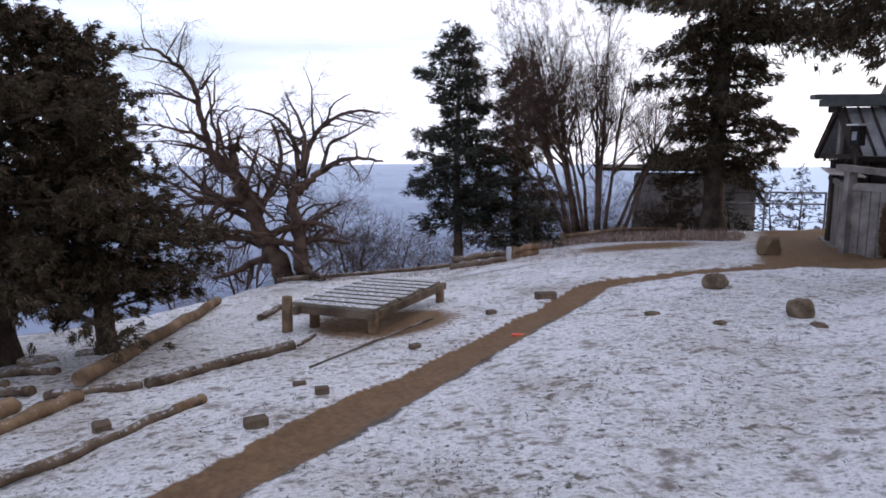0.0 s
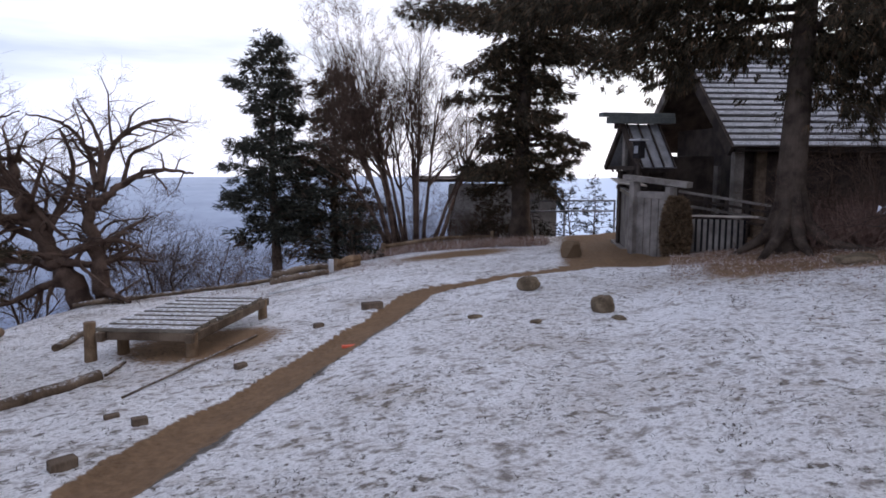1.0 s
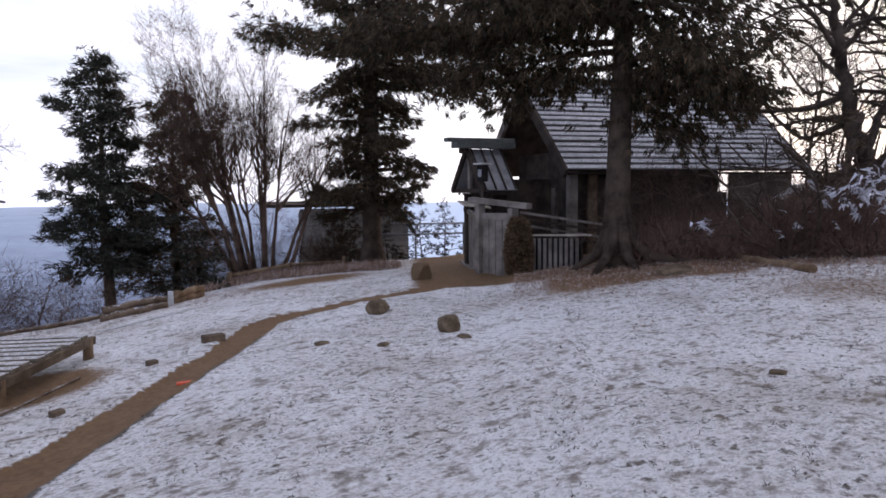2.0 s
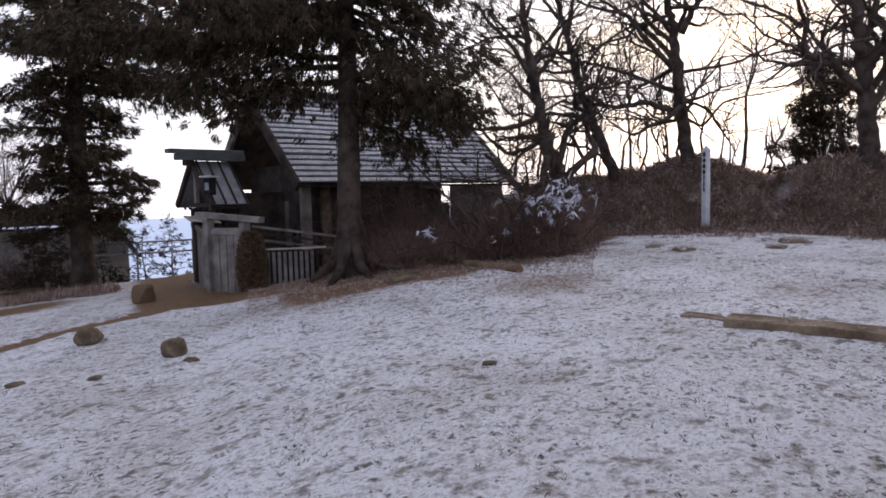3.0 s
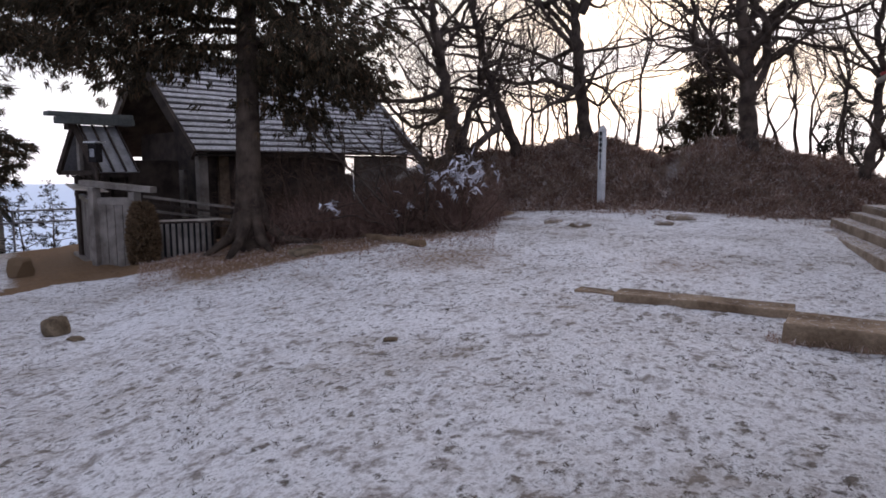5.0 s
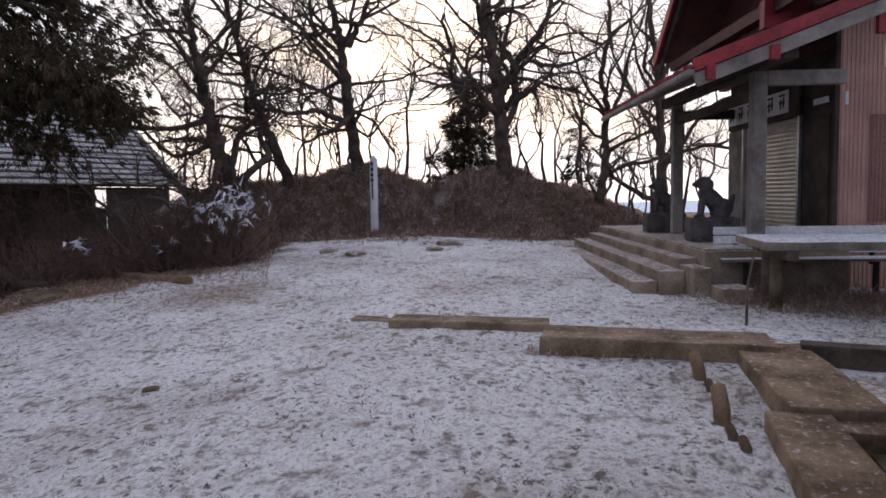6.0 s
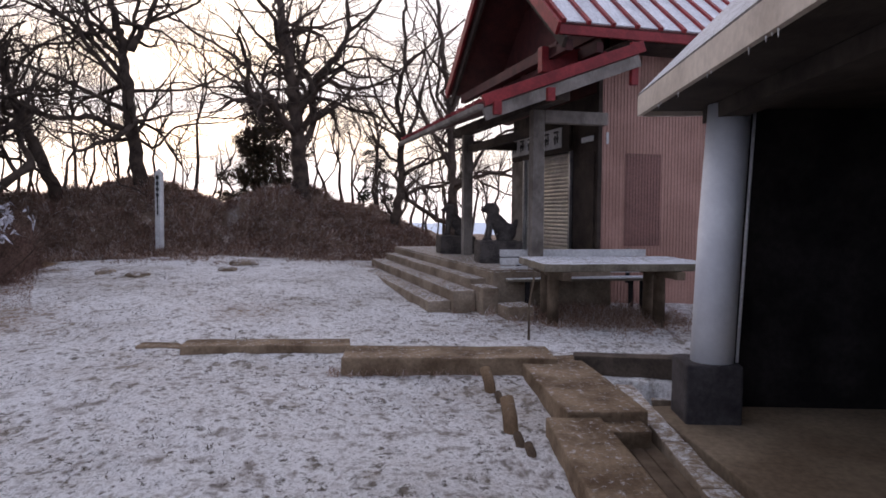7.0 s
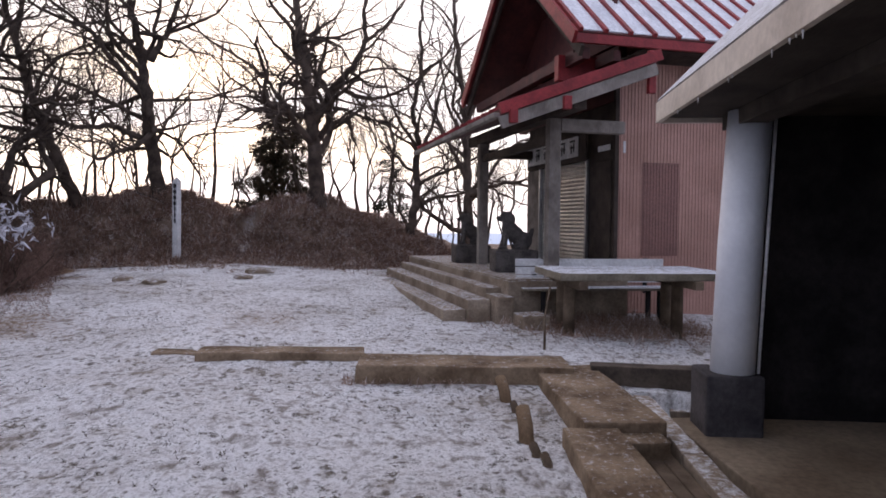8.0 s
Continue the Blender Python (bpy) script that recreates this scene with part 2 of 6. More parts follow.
# the rim of the terrace, beyond which the mountain falls away
RIM_AZ = [-180, -140, -110, -80, -50, -38, -29, -24, -18.7, -13.6, 5.6, 12, 20, 28, 40, 60, 75, 90, 100, 130, 180]
RIM_R = [16, 14, 12, 10.5, 10.5, 11.0, 11.2, 11.4, 12.2, 13.9, 15.6, 18.2, 19.2, 19.5, 22, 25, 25, 26, 30, 28, 18]
PATH_LINE = [(-6.0, -1.8), (-3.1, 1.2), (-1.34, 3.41), (-0.47, 5.15), (0.58, 6.85), (1.5, 8.4), (2.2, 9.75), (2.75, 10.15), (3.7, 10.4), (5.5, 10.75), (7.2, 11.3), (8.0, 12.0)]


def wave(x, y, s, k):
    return np.sin(x * s + 1.3 * k) * np.cos(y * s * 0.87 + 2.1 * k) + 0.5 * np.sin(x * s * 1.9 - y * s * 1.3 + k) + 0.35 * np.cos(x * s * 3.1 + y * s * 2.7 + 3 * k)


def along(x, y, line):
    """Distance to a line, and the side."""
    best, side = np.full(np.shape(x), 1e9), np.zeros(np.shape(x))
    for (x0, y0), (x1, y1) in zip(line, line[1:]):
        dx, dy = x1 - x0, y1 - y0
        t = np.clip(((x - x0) * dx + (y - y0) * dy) / (dx * dx + dy * dy), 0, 1)
        d = np.hypot(x - x0 - t * dx, y - y0 - t * dy)
        s = np.sign((x - x0) * dy - (y - y0) * dx)
        side = np.where(d < best, s, side)
        best = np.minimum(best, d)
    return best, side


def land(x, y):
    x, y = np.asarray(x, float), np.asarray(y, float)
    r, az = np.hypot(x, y), np.degrees(np.arctan2(x, y))
    z = r * np.interp(az, FALL_AZ, FALL)
    rim = np.interp(az, RIM_AZ, RIM_R)
    out = np.maximum(r - rim, 0)
    z = z + 0.02 * wave(x, y, 1.1, 0) * smooth(1, 4, r) + 0.008 * wave(x, y, 4.3, 2) + 0.006 * wave(x, y, 13.0, 4) * smooth(1, 3, r) * (r < 14)
    # the worn path lies a little lower
    d, _ = along(x, y, PATH_LINE)
    z = z - 0.05 * (1 - smooth(0.12, 0.34, d))
    # the bank
    crest = 1.5 + 19.0 * np.interp(az, BANK_AZ, BANK)
    up = smooth(16.3, 19.2, r) * smooth(48, 57, az) * (1 - smooth(91, 96, az))
    lumps = 0.12 * wave(x, y, 1.7, 1) + 0.09 * wave(x, y, 4.7, 5) + 0.03 * wave(x, y, 11.0, 2)
    up = up * (1 - 0.35 * np.exp(-((az - 76.2 - 0.4 * (r - 17)) / 1.1) ** 2) * (r < 18.6))
    z = np.where(r > 16, z * (1 - up) + (crest + lumps) * up, z)
    # the fall beyond the rim, then the valley and the hills far off
    z = z - 0.62 * np.where(out < 8, out * out / 16 * smooth(0, 8, out) + out * 0.3 * smooth(0, 1.5, out), out - 2.0) * (out < 320) - 197 * (out >= 320)
    z = z - 0.12 * np.clip(r - 340, 0, 400) * (r > 340)
    far = smooth(1500, 4200, r)
    hills = 16 * np.sin(np.radians(az) * 9 + 1) + 10 * np.sin(np.radians(az) * 23) + 5 * np.sin(np.radians(az) * 61)
    z = np.where(r > 700, np.maximum(z, -250) * (1 - far) + (-66 + hills * 0.45) * far, z)
    # the sunken floor of the shelter and its drain
    pit = (x > -2.4) * (x < 5.6) * (y < -1.35) * (y > -7.4)
    return np.where(pit, np.minimum(z, -0.25), z)


def ground(x, y):
    return float(land(x, y))


radii = [0.0, 0.35]
while radii[-1] < 27:
    radii.append(radii[-1] * 1.0155)
while radii[-1] < 4750:
    radii.append(radii[-1] * 1.06)
N_AZ = 640
ang = np.linspace(0, 2 * np.pi, N_AZ, endpoint=False)
rr, aa = np.meshgrid(np.array(radii[1:]), ang, indexing="ij")
gx, gy = (rr * np.sin(aa)).ravel(), (rr * np.cos(aa)).ravel()
gz = land(gx, gy)
n_r = len(radii) - 1
verts = np.vstack([np.stack([gx, gy, gz], 1), [[0, 0, ground(0, 0)]]])
ii, jj = np.meshgrid(np.arange(n_r - 1), np.arange(N_AZ), indexing="ij")
jn = (jj + 1) % N_AZ
quads = np.stack([ii * N_AZ + jj, ii * N_AZ + jn, (ii + 1) * N_AZ + jn, (ii + 1) * N_AZ + jj], -1).reshape(-1, 4)[:, ::-1]
fan = [(len(verts) - 1, j, (j + 1) % N_AZ) for j in range(N_AZ)]
g_mesh = bpy.data.meshes.new("ground")
g_mesh.from_pydata(verts.tolist(), [], quads.tolist() + fan)
g_mesh.polygons.foreach_set("use_smooth", [True] * len(g_mesh.polygons))

# what covers it: bare earth, dead grass; far and haze mask painted distance haze
vx, vy = verts[:, 0], verts[:, 1]
vr, vaz = np.hypot(vx, vy), np.degrees(np.arctan2(vx, vy))
v_rim = np.interp(vaz, RIM_AZ, RIM_R)
d_path, side_path = along(vx, vy, PATH_LINE)
fringe = np.where(side_path > 0, 0.8 * (1 - smooth(0.26, 0.42, d_path + 0.05 * wave(vx, vy, 3.1, 2))), 0.3 * (1 - smooth(0.26, 0.36, d_path))) * (1 - smooth(8.5, 10.0, vr))
earth = 1 - smooth(0.20, 0.33, d_path + 0.018 * wave(vx, vy, 5, 1))
trod = smooth(9.4, 11.6, vr - 0.13 * (vaz - 46) + 0.35 * wave(vx, vy, 1.5, 3)) * smooth(33, 40, vaz) * (1 - smooth(60, 67, vaz + 2.2 * wave(vx, vy, 1.3, 8))) * (1 - smooth(17, 20, vr))
trod = np.maximum(trod, 0.9 * smooth(11.6, 12.4, vr) * smooth(22, 28, vaz) * (1 - smooth(38, 42, vaz)))
wornA = 0.55 * np.exp(-((vx - 8.0) ** 2 / 5.0 + (vy - 4.8) ** 2 / 4.0)) + 0.45 * np.exp(-((vx - 8.8) ** 2 / 3.0 + (vy - 1.7) ** 2 / 1.2))
wornB = 1.0 * np.exp(-(((vx + 0.75) / 1.15) ** 2 + ((vy - 8.4) / 1.2) ** 2)) + 0.8 * np.exp(-(((vx - 4.4) / 2.2) ** 2 + ((vy - 15.0) / 1.1) ** 2))
earth = np.clip(np.maximum.reduce([earth, trod, wornA + wornB]), 0, 1)
grass = smooth(15.7, 16.8, vr + 0.3 * wave(vx, vy, 1.9, 4)) * smooth(52, 60, vaz) * (1 - smooth(100, 108, vaz))
grass = grass * (1 - 0.45 * np.exp(-((vaz - 76.2 - 0.4 * (vr - 17)) / 1.2) ** 2)) * (1 - 0.30 * smooth(0.2, 1.2, wave(vx, vy, 1.1, 4)))
grass = np.maximum(grass, smooth(0.0, 0.8, vr - v_rim))
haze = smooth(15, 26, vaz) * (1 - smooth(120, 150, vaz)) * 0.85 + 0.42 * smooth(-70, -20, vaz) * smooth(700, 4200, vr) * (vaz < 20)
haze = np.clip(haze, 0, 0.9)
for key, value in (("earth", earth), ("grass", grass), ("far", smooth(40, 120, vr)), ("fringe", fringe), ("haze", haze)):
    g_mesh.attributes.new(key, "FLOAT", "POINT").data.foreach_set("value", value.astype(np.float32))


def ground_material():
    m, n, l, b = material("frosty_ground")

    def attr(name):
        a = n.new("ShaderNodeAttribute")
        a.attribute_name = name
        return a.outputs["Fac"]

    def math_node(op, a, c):
        k = n.new("ShaderNodeMath")
        k.operation = op
        for i, value in enumerate((a, c)):
            if isinstance(value, (int, float)):
                k.inputs[i].default_value = value
            else:
                l.new(value, k.inputs[i])
        return k.outputs[0]

    broad, mid = noise_node(n, l, 0.55, 5, 0.6), noise_node(n, l, 3.2, 6, 0.68)
    fine, grit = noise_node(n, l, 17.0, 8, 0.72), noise_node(n, l, 70.0, 4, 0.7)
    # frozen thin snow: grey where it is trodden into the turf, white where it lies
    blotch = noise_node(n, l, 8.5, 7, 0.7, stretch=(1.0, 1.35, 1.0))
    snow = ramp(n, l, math_node("ADD", math_node("MULTIPLY", mid, 0.5), math_node("MULTIPLY", blotch, 0.5)), [(0.40, (0.36, 0.32, 0.29)), (0.45, (0.70, 0.675, 0.66)), (0.50, (0.96, 0.955, 0.955))])
    # fine dark flecks, with the relief's weak shading put into the colour too
    strand = noise_node(n, l, 26.0, 6, 0.75, stretch=(1.0, 1.7, 1.0))
    snow = mix(n, l, 0.62, snow, ramp(n, l, fine, [(0.36, (0.36, 0.33, 0.31)), (0.50, (1, 1, 1))]), "MULTIPLY")
    snow = mix(n, l, 0.85, snow, ramp(n, l, strand, [(0.34, (0.28, 0.26, 0.24)), (0.43, (1, 1, 1))]), "MULTIPLY")
    soil = ramp(n, l, fine, [(0.25, (0.145, 0.083, 0.041)), (0.75, (0.34, 0.208, 0.112))])
    soil = mix(n, l, 0.35, soil, ramp(n, l, mid, [(0.3, (0.5, 0.5, 0.5)), (0.7, (1, 1, 1))]), "MULTIPLY")
    litter = ramp(n, l, grit, [(0.3, (0.045, 0.037, 0.030)), (0.7, (0.21, 0.175, 0.14))])
    speck = math_node("ADD", math_node("MULTIPLY", fine, 0.36), math_node("ADD", math_node("MULTIPLY", blotch, 0.36), math_node("ADD", math_node("MULTIPLY", mid, 0.24), math_node("MULTIPLY", broad, 0.18))))
    bare = ramp(n, l, speck, [(0.585, (0, 0, 0)), (0.640, (0.97, 0.97, 0.97))])
    col = mix(n, l, bare, snow, litter)
    dusty = ramp(n, l, math_node("ADD", math_node("MULTIPLY", broad, 0.45), math_node("MULTIPLY", mid, 0.55)), [(0.51, (0, 0, 0)), (0.63, (0.6, 0.6, 0.6))])
    col = mix(n, l, dusty, col, (0.42, 0.35, 0.285))
    gravel = math_node("ADD", attr("fringe"), math_node("MULTIPLY", math_node("SUBTRACT", fine, 0.5), 1.6))
    col = mix(n, l, ramp(n, l, gravel, [(0.45, (0, 0, 0)), (0.60, (0.95, 0.95, 0.95))]), col, ramp(n, l, grit, [(0.35, (0.045, 0.037, 0.032)), (0.7, (0.18, 0.15, 0.12))]))
    e = math_node("ADD", attr("earth"), math_node("MULTIPLY", math_node("SUBTRACT", fine, 0.5), 0.9))
    col = mix(n, l, ramp(n, l, e, [(0.42, (0, 0, 0)), (0.62, (1, 1, 1))]), col, soil)
    turf = ramp(n, l, fine, [(0.3, (0.12, 0.080, 0.058)), (0.56, (0.27, 0.195, 0.145)), (0.72, (0.55, 0.50, 0.47))])
    gr = math_node("ADD", attr("grass"), math_node("MULTIPLY", math_node("SUBTRACT", fine, 0.5), 0.8))
    col = mix(n, l, ramp(n, l, gr, [(0.40, (0, 0, 0)), (0.62, (1, 1, 1))]), col, turf)
    # air haze put into the far land's colour: blue, then paler by direction
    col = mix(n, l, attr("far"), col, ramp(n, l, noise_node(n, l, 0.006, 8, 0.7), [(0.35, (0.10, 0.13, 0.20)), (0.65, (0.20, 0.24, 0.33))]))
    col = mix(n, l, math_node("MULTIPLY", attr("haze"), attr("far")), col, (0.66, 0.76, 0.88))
    l.new(col, b.inputs["Base Color"])
    b.inputs["Roughness"].default_value = 0.85
    b.inputs["Specular IOR Level"].default_value = 0.25
    height = math_node("SUBTRACT", math_node("ADD", math_node("ADD", math_node("MULTIPLY", blotch, 1.2), math_node("MULTIPLY", strand, 0.7)), math_node("ADD", math_node("MULTIPLY", fine, 1.0), math_node("MULTIPLY", grit, 0.4))), math_node("MULTIPLY", bare, 0.3))
    bump(n, l, b, height, 0.9, 0.045)
    return m


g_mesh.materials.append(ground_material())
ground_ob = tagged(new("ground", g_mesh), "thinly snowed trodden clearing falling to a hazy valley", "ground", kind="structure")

# ---- makers ----
def part(name, bm, mat, parent, label=""):
    """Links a bmesh as one mesh object under a thing or a part."""
    me = bpy.data.meshes.new(name)
    bm.to_mesh(me)
    bm.free()
    me.materials.append(mat)
    ob = new(name, me)
    ob.parent = parent
    return tagged(ob, label)


def part_data(name, verts, faces, mat, parent, smooth_faces=False, label=""):
    me = bpy.data.meshes.new(name)
    me.from_pydata(verts, [], faces)
    if smooth_faces:
        me.polygons.foreach_set("use_smooth", [True] * len(me.polygons))
    me.materials.append(mat)
    ob = new(name, me)
    ob.parent = parent
    return tagged(ob, label)


def thing(name, label, category, m, group="", kind=""):
    ob = new(name)
    ob.empty_display_size = 0.1
    ob.matrix_world = m
    return tagged(ob, label, category, group, kind)


def box(x0, x1, y0, y1, z0, z1, bevel=0.006, bm=None, turn=None, rough=0.0, seed=0):
    b = bmesh.new()
    bmesh.ops.create_cube(b, size=1, matrix=Matrix.Translation(((x0 + x1) / 2, (y0 + y1) / 2, (z0 + z1) / 2)) @ Matrix.Diagonal((x1 - x0, y1 - y0, z1 - z0, 1)))
    if bevel:
        bmesh.ops.bevel(b, geom=b.edges[:], offset=bevel, segments=2, affect="EDGES", profile=0.6)
    if rough:
        bmesh.ops.subdivide_edges(b, edges=[e for e in b.edges if e.calc_length() > 0.2], cuts=5, use_grid_fill=True)
        for v in b.verts:
            v.co += Vector(noise.noise_vector(v.co * 3.1 + Vector((seed, 0, 0)))) * rough + Vector(noise.noise_vector(v.co * 11 + Vector((0, seed, 0)))) * rough * 0.4
    if turn:
        bmesh.ops.transform(b, matrix=turn, verts=b.verts)
    return join(bm, b) if bm else b


def join(bm, other):
    me = bpy.data.meshes.new("joined")
    other.to_mesh(me)
    other.free()
    bm.from_mesh(me)
    bpy.data.meshes.remove(me)
    return bm


def rod(points, radii, sides=8, cap=True, wob=0.0, seed=0):
    """A bmesh tube through the points."""
    v, f = sweep([Vector(p) for p in points], radii, sides)
    b = bmesh.new()
    bv = [b.verts.new(p) for p in v]
    for q in f:
        b.faces.new([bv[i] for i in q]).smooth = True
    if cap:
        b.faces.new(bv[:sides][::-1])
        b.faces.new(bv[-sides:])
    if wob:
        for p in b.verts:
            p.co += Vector(noise.noise_vector(p.co * 4 + Vector((seed, seed, 0)))) * wob
    bmesh.ops.recalc_face_normals(b, faces=b.faces)
    return b


def sweep(pts, radii, sides):
    P = np.array([tuple(p) for p in pts], float)
    T = np.gradient(P, axis=0)
    T /= np.linalg.norm(T, axis=1)[:, None] + 1e-12
    ref = np.array([0.0, 0, 1]) if abs(T[0, 2]) < 0.8 else np.array([1.0, 0, 0])
    A = np.cross(T, ref)
    A /= np.linalg.norm(A, axis=1)[:, None] + 1e-12
    B = np.cross(T, A)
    a = np.linspace(0, 2 * np.pi, sides, endpoint=False)
    R = np.asarray(radii, float)[:, None, None]
    V = P[:, None] + R * (np.cos(a)[None, :, None] * A[:, None] + np.sin(a)[None, :, None] * B[:, None])
    k = len(P)
    i, j = np.meshgrid(np.arange(k - 1), np.arange(sides), indexing="ij")
    jn = (j + 1) % sides
    F = np.stack([i * sides + j, i * sides + jn, (i + 1) * sides + jn, (i + 1) * sides + j], -1).reshape(-1, 4)
    return V.reshape(-1, 3), F


class Tubes:
    """Collects many swept limbs for one mesh."""

    def __init__(self):
        self.v, self.f, self.n, self.tips = [], [], 0, []

    def add(self, pts, radii, sides):
        v, f = sweep(pts, radii, sides)
        self.v.append(v)
        self.f.append(f + self.n)
        self.n += len(v)

    def out(self, name, mat, parent, label=""):
        return part_data(name, np.vstack(self.v).tolist(), np.vstack(self.f).tolist(), mat, parent, True, label)


def unit(v):
    return v / (np.linalg.norm(v) + 1e-12)


def limb(rng, p, d, length, r0, r1, steps, wander, rise=0.0):
    """Points and radii of one wandering limb."""
    pts, step = [p.copy()], length / steps
    for _ in range(steps):
        d = unit(d + rng.normal(0, wander, 3) + np.array([0, 0, rise]))
        p = p + d * step
        pts.append(p.copy())
    return np.array(pts), np.linspace(r0, r1, steps + 1)


def branch_out(rng, tubes, pts, radii, depth, spread, density, rise, wander, thin=0.0035, first=0.25, reach=1.0):
    """Side branches along a limb, down to fine twigs."""
    length = np.linalg.norm(np.diff(pts, axis=0), axis=1).sum()
    count = max(2, int(round(length * density[depth])))
    for k in range(count):
        t = first + (1 - first) * (k + rng.random()) / count
        i = min(int(t * (len(pts) - 1)), len(pts) - 2)
        w = t * (len(pts) - 1) - i
        p, r = pts[i] * (1 - w) + pts[i + 1] * w, radii[i] * (1 - w) + radii[i + 1] * w
        along_d = unit(pts[i + 1] - pts[i])
        side = rng.normal(0, 1, 3)
        side = unit(side - along_d * side.dot(along_d))
        d = unit(along_d * math.cos(spread) + side * math.sin(spread) * (0.7 + 0.6 * rng.random()))
        ln = length * (0.34 + 0.38 * rng.random()) * (1.15 - 0.6 * t)
        ln = max(ln * reach, 0.18)
        nr = min(r * 0.62, max(thin, r * 0.55))
        bp, br = limb(rng, p, d, ln, nr, max(thin * 0.55, nr * 0.3), max(4, int(ln * 3.5)), wander, rise)
        if depth >= 1:
            for q in (0.35, 0.7, 1.0):
                i1 = max(1, int(q * (len(bp) - 1)))
                tubes.tips.append((bp[i1], unit(bp[i1] - bp[i1 - 1])))
        tubes.add(bp, br, 6 if nr > 0.03 else 4 if nr > 0.012 else 3)
        if depth + 1 < len(density) and ln > 0.25:
            branch_out(rng, tubes, bp, br, depth + 1, spread * 1.02, density, rise, wander, thin, 0.15)


def crooked(rng, line, r0, side, away, taper=0.22):
    """A limb bent through the given (sideways, height) points, wandering a little towards and away."""
    q = np.array(line, float)
    k = np.arange(len(q))
    t = np.linspace(0, len(q) - 1, (len(q) - 1) * 5 + 1)
    flat = np.stack([np.interp(t, k, q[:, i]) for i in (0, 1)], 1)
    for _ in range(2):
        flat[1:-1] = (flat[:-2] + 2 * flat[1:-1] + flat[2:]) / 4
    depth = np.interp(t, k, np.concatenate([[0], np.cumsum(rng.normal(0, 0.22, len(q) - 1))]))
    pts = flat[:, :1] * side + depth[:, None] * away
    pts[:, 2] += flat[:, 1]
    pts[2:] += rng.normal(0, r0 * 0.16, (len(pts) - 2, 3))
    return pts, r0 * (1 - (1 - taper) * np.linspace(0, 1, len(pts)) ** 0.8)


def bare_tree(name, label, x, y, trunk, limbs, r0, seed, mat, density=(2.2, 3.2, 4.5), spread=0.75, rise=0.05, wander=0.16, thin=0.005, z=None, group="", haze=4, stretch=1.0, drawn=(), twig_reach=1.0, spray=0.34):
    """A leafless tree. trunk: local points from the foot up. limbs: (height share, direction, length, radius).
    drawn: crooked limbs as ((sideways, height) points, radius)."""
    rng = np.random.default_rng(seed)
    z = ground(x, y) - 0.12 if z is None else z
    ob = thing(name, label, "tree", pose(x, y, z), group)
    tp = np.array(trunk, float)
    fine_t = np.linspace(0, len(tp) - 1, (len(tp) - 1) * 4 + 1)
    pts = np.stack([np.interp(fine_t, np.arange(len(tp)), tp[:, i]) for i in range(3)], 1)
    pts[1:-1] += rng.normal(0, r0 * 0.10, (len(pts) - 2, 3))
    rad = np.linspace(r0, r0 * 0.08, len(pts))
    rad[0], rad[1] = r0 * 1.22, r0 * 1.06
    wood, twigs = Tubes(), Tubes()
    wood.add(pts, rad, 12)
    branch_out(rng, twigs, pts, rad, 0, spread, density, rise, wander, thin, 0.42, 0.6)
    side = unit(np.array([y, -x, 0.0]))          # sideways, seen from the clearing
    away = unit(np.array([x, y, 0.0]))
    for line, rr_ in drawn:
        lp, lr = crooked(rng, line, rr_, side, away)
        one = Tubes()
        one.add(lp, lr, 9)
        one.out("limb", mat, ob)
        branch_out(rng, twigs, lp, lr, 0, spread, density, rise, wander, thin, 0.12, twig_reach)
    for share, d, ln, rr_ in limbs:
        i = min(int(share * (len(pts) - 1)), len(pts) - 1)
        lp, lr = limb(rng, pts[i].copy(), unit(np.array(d, float)), ln * stretch, rr_, rr_ * 0.16, max(7, int(ln * 5)), wander * 0.8, rise)
        one = Tubes()
        one.add(lp, lr, 8)
        one.out("limb", mat, ob)
        branch_out(rng, twigs, lp, lr, 0, spread, density, rise, wander, thin, 0.2)
    wood.out("trunk", mat, ob)
    tagged(twigs.out("twig_mass", mat, ob), kind="stuff")
    if twigs.tips and haze:
        tip_p, tip_d = (np.array([q[i] for q in twigs.tips]) for i in (0, 1))
        fine = blades(rng, tip_p, tip_d, haze, spray, thin * 1.15, 0.5, -0.1)
        tagged(blade_mesh("twig_spray", fine, mat, ob), kind="stuff")
    return ob


def blades(rng, centre, along_d, count, length, width, spread, droop):
    """Fans of narrow needles' sprays, as triangles: n centres give n * count blades."""
    n = len(centre)
    c = np.repeat(centre, count, 0) + rng.normal(0, length * 0.28, (n * count, 3))
    d = np.repeat(along_d, count, 0) + rng.normal(0, spread, (n * count, 3)) - np.array([0, 0, droop])
    d /= np.linalg.norm(d, axis=1)[:, None]
    s = np.cross(d, rng.normal(0, 1, (n * count, 3)))
    s /= np.linalg.norm(s, axis=1)[:, None]
    ln = length * (0.55 + 0.9 * rng.random(n * count))[:, None]
    wd = width * (0.6 + 0.8 * rng.random(n * count))[:, None]
    tri = np.stack([c - s * wd * 0.5, c + s * wd * 0.5, c + d * ln], 1)
    return tri.reshape(-1, 3)


def blade_mesh(name, verts, mat, parent, label=""):
    k = len(verts) // 3
    me = bpy.data.meshes.new(name)
    me.vertices.add(k * 3)
    me.vertices.foreach_set("co", np.asarray(verts, np.float32).ravel())
    me.loops.add(k * 3)
    me.loops.foreach_set("vertex_index", np.arange(k * 3, dtype=np.int32))
    me.polygons.add(k)
    me.polygons.foreach_set("loop_start", np.arange(0, k * 3, 3, dtype=np.int32))
    me.update()
    me.validate()
    me.materials.append(mat)
    ob = new(name, me)
    ob.parent = parent
    return tagged(ob, label)


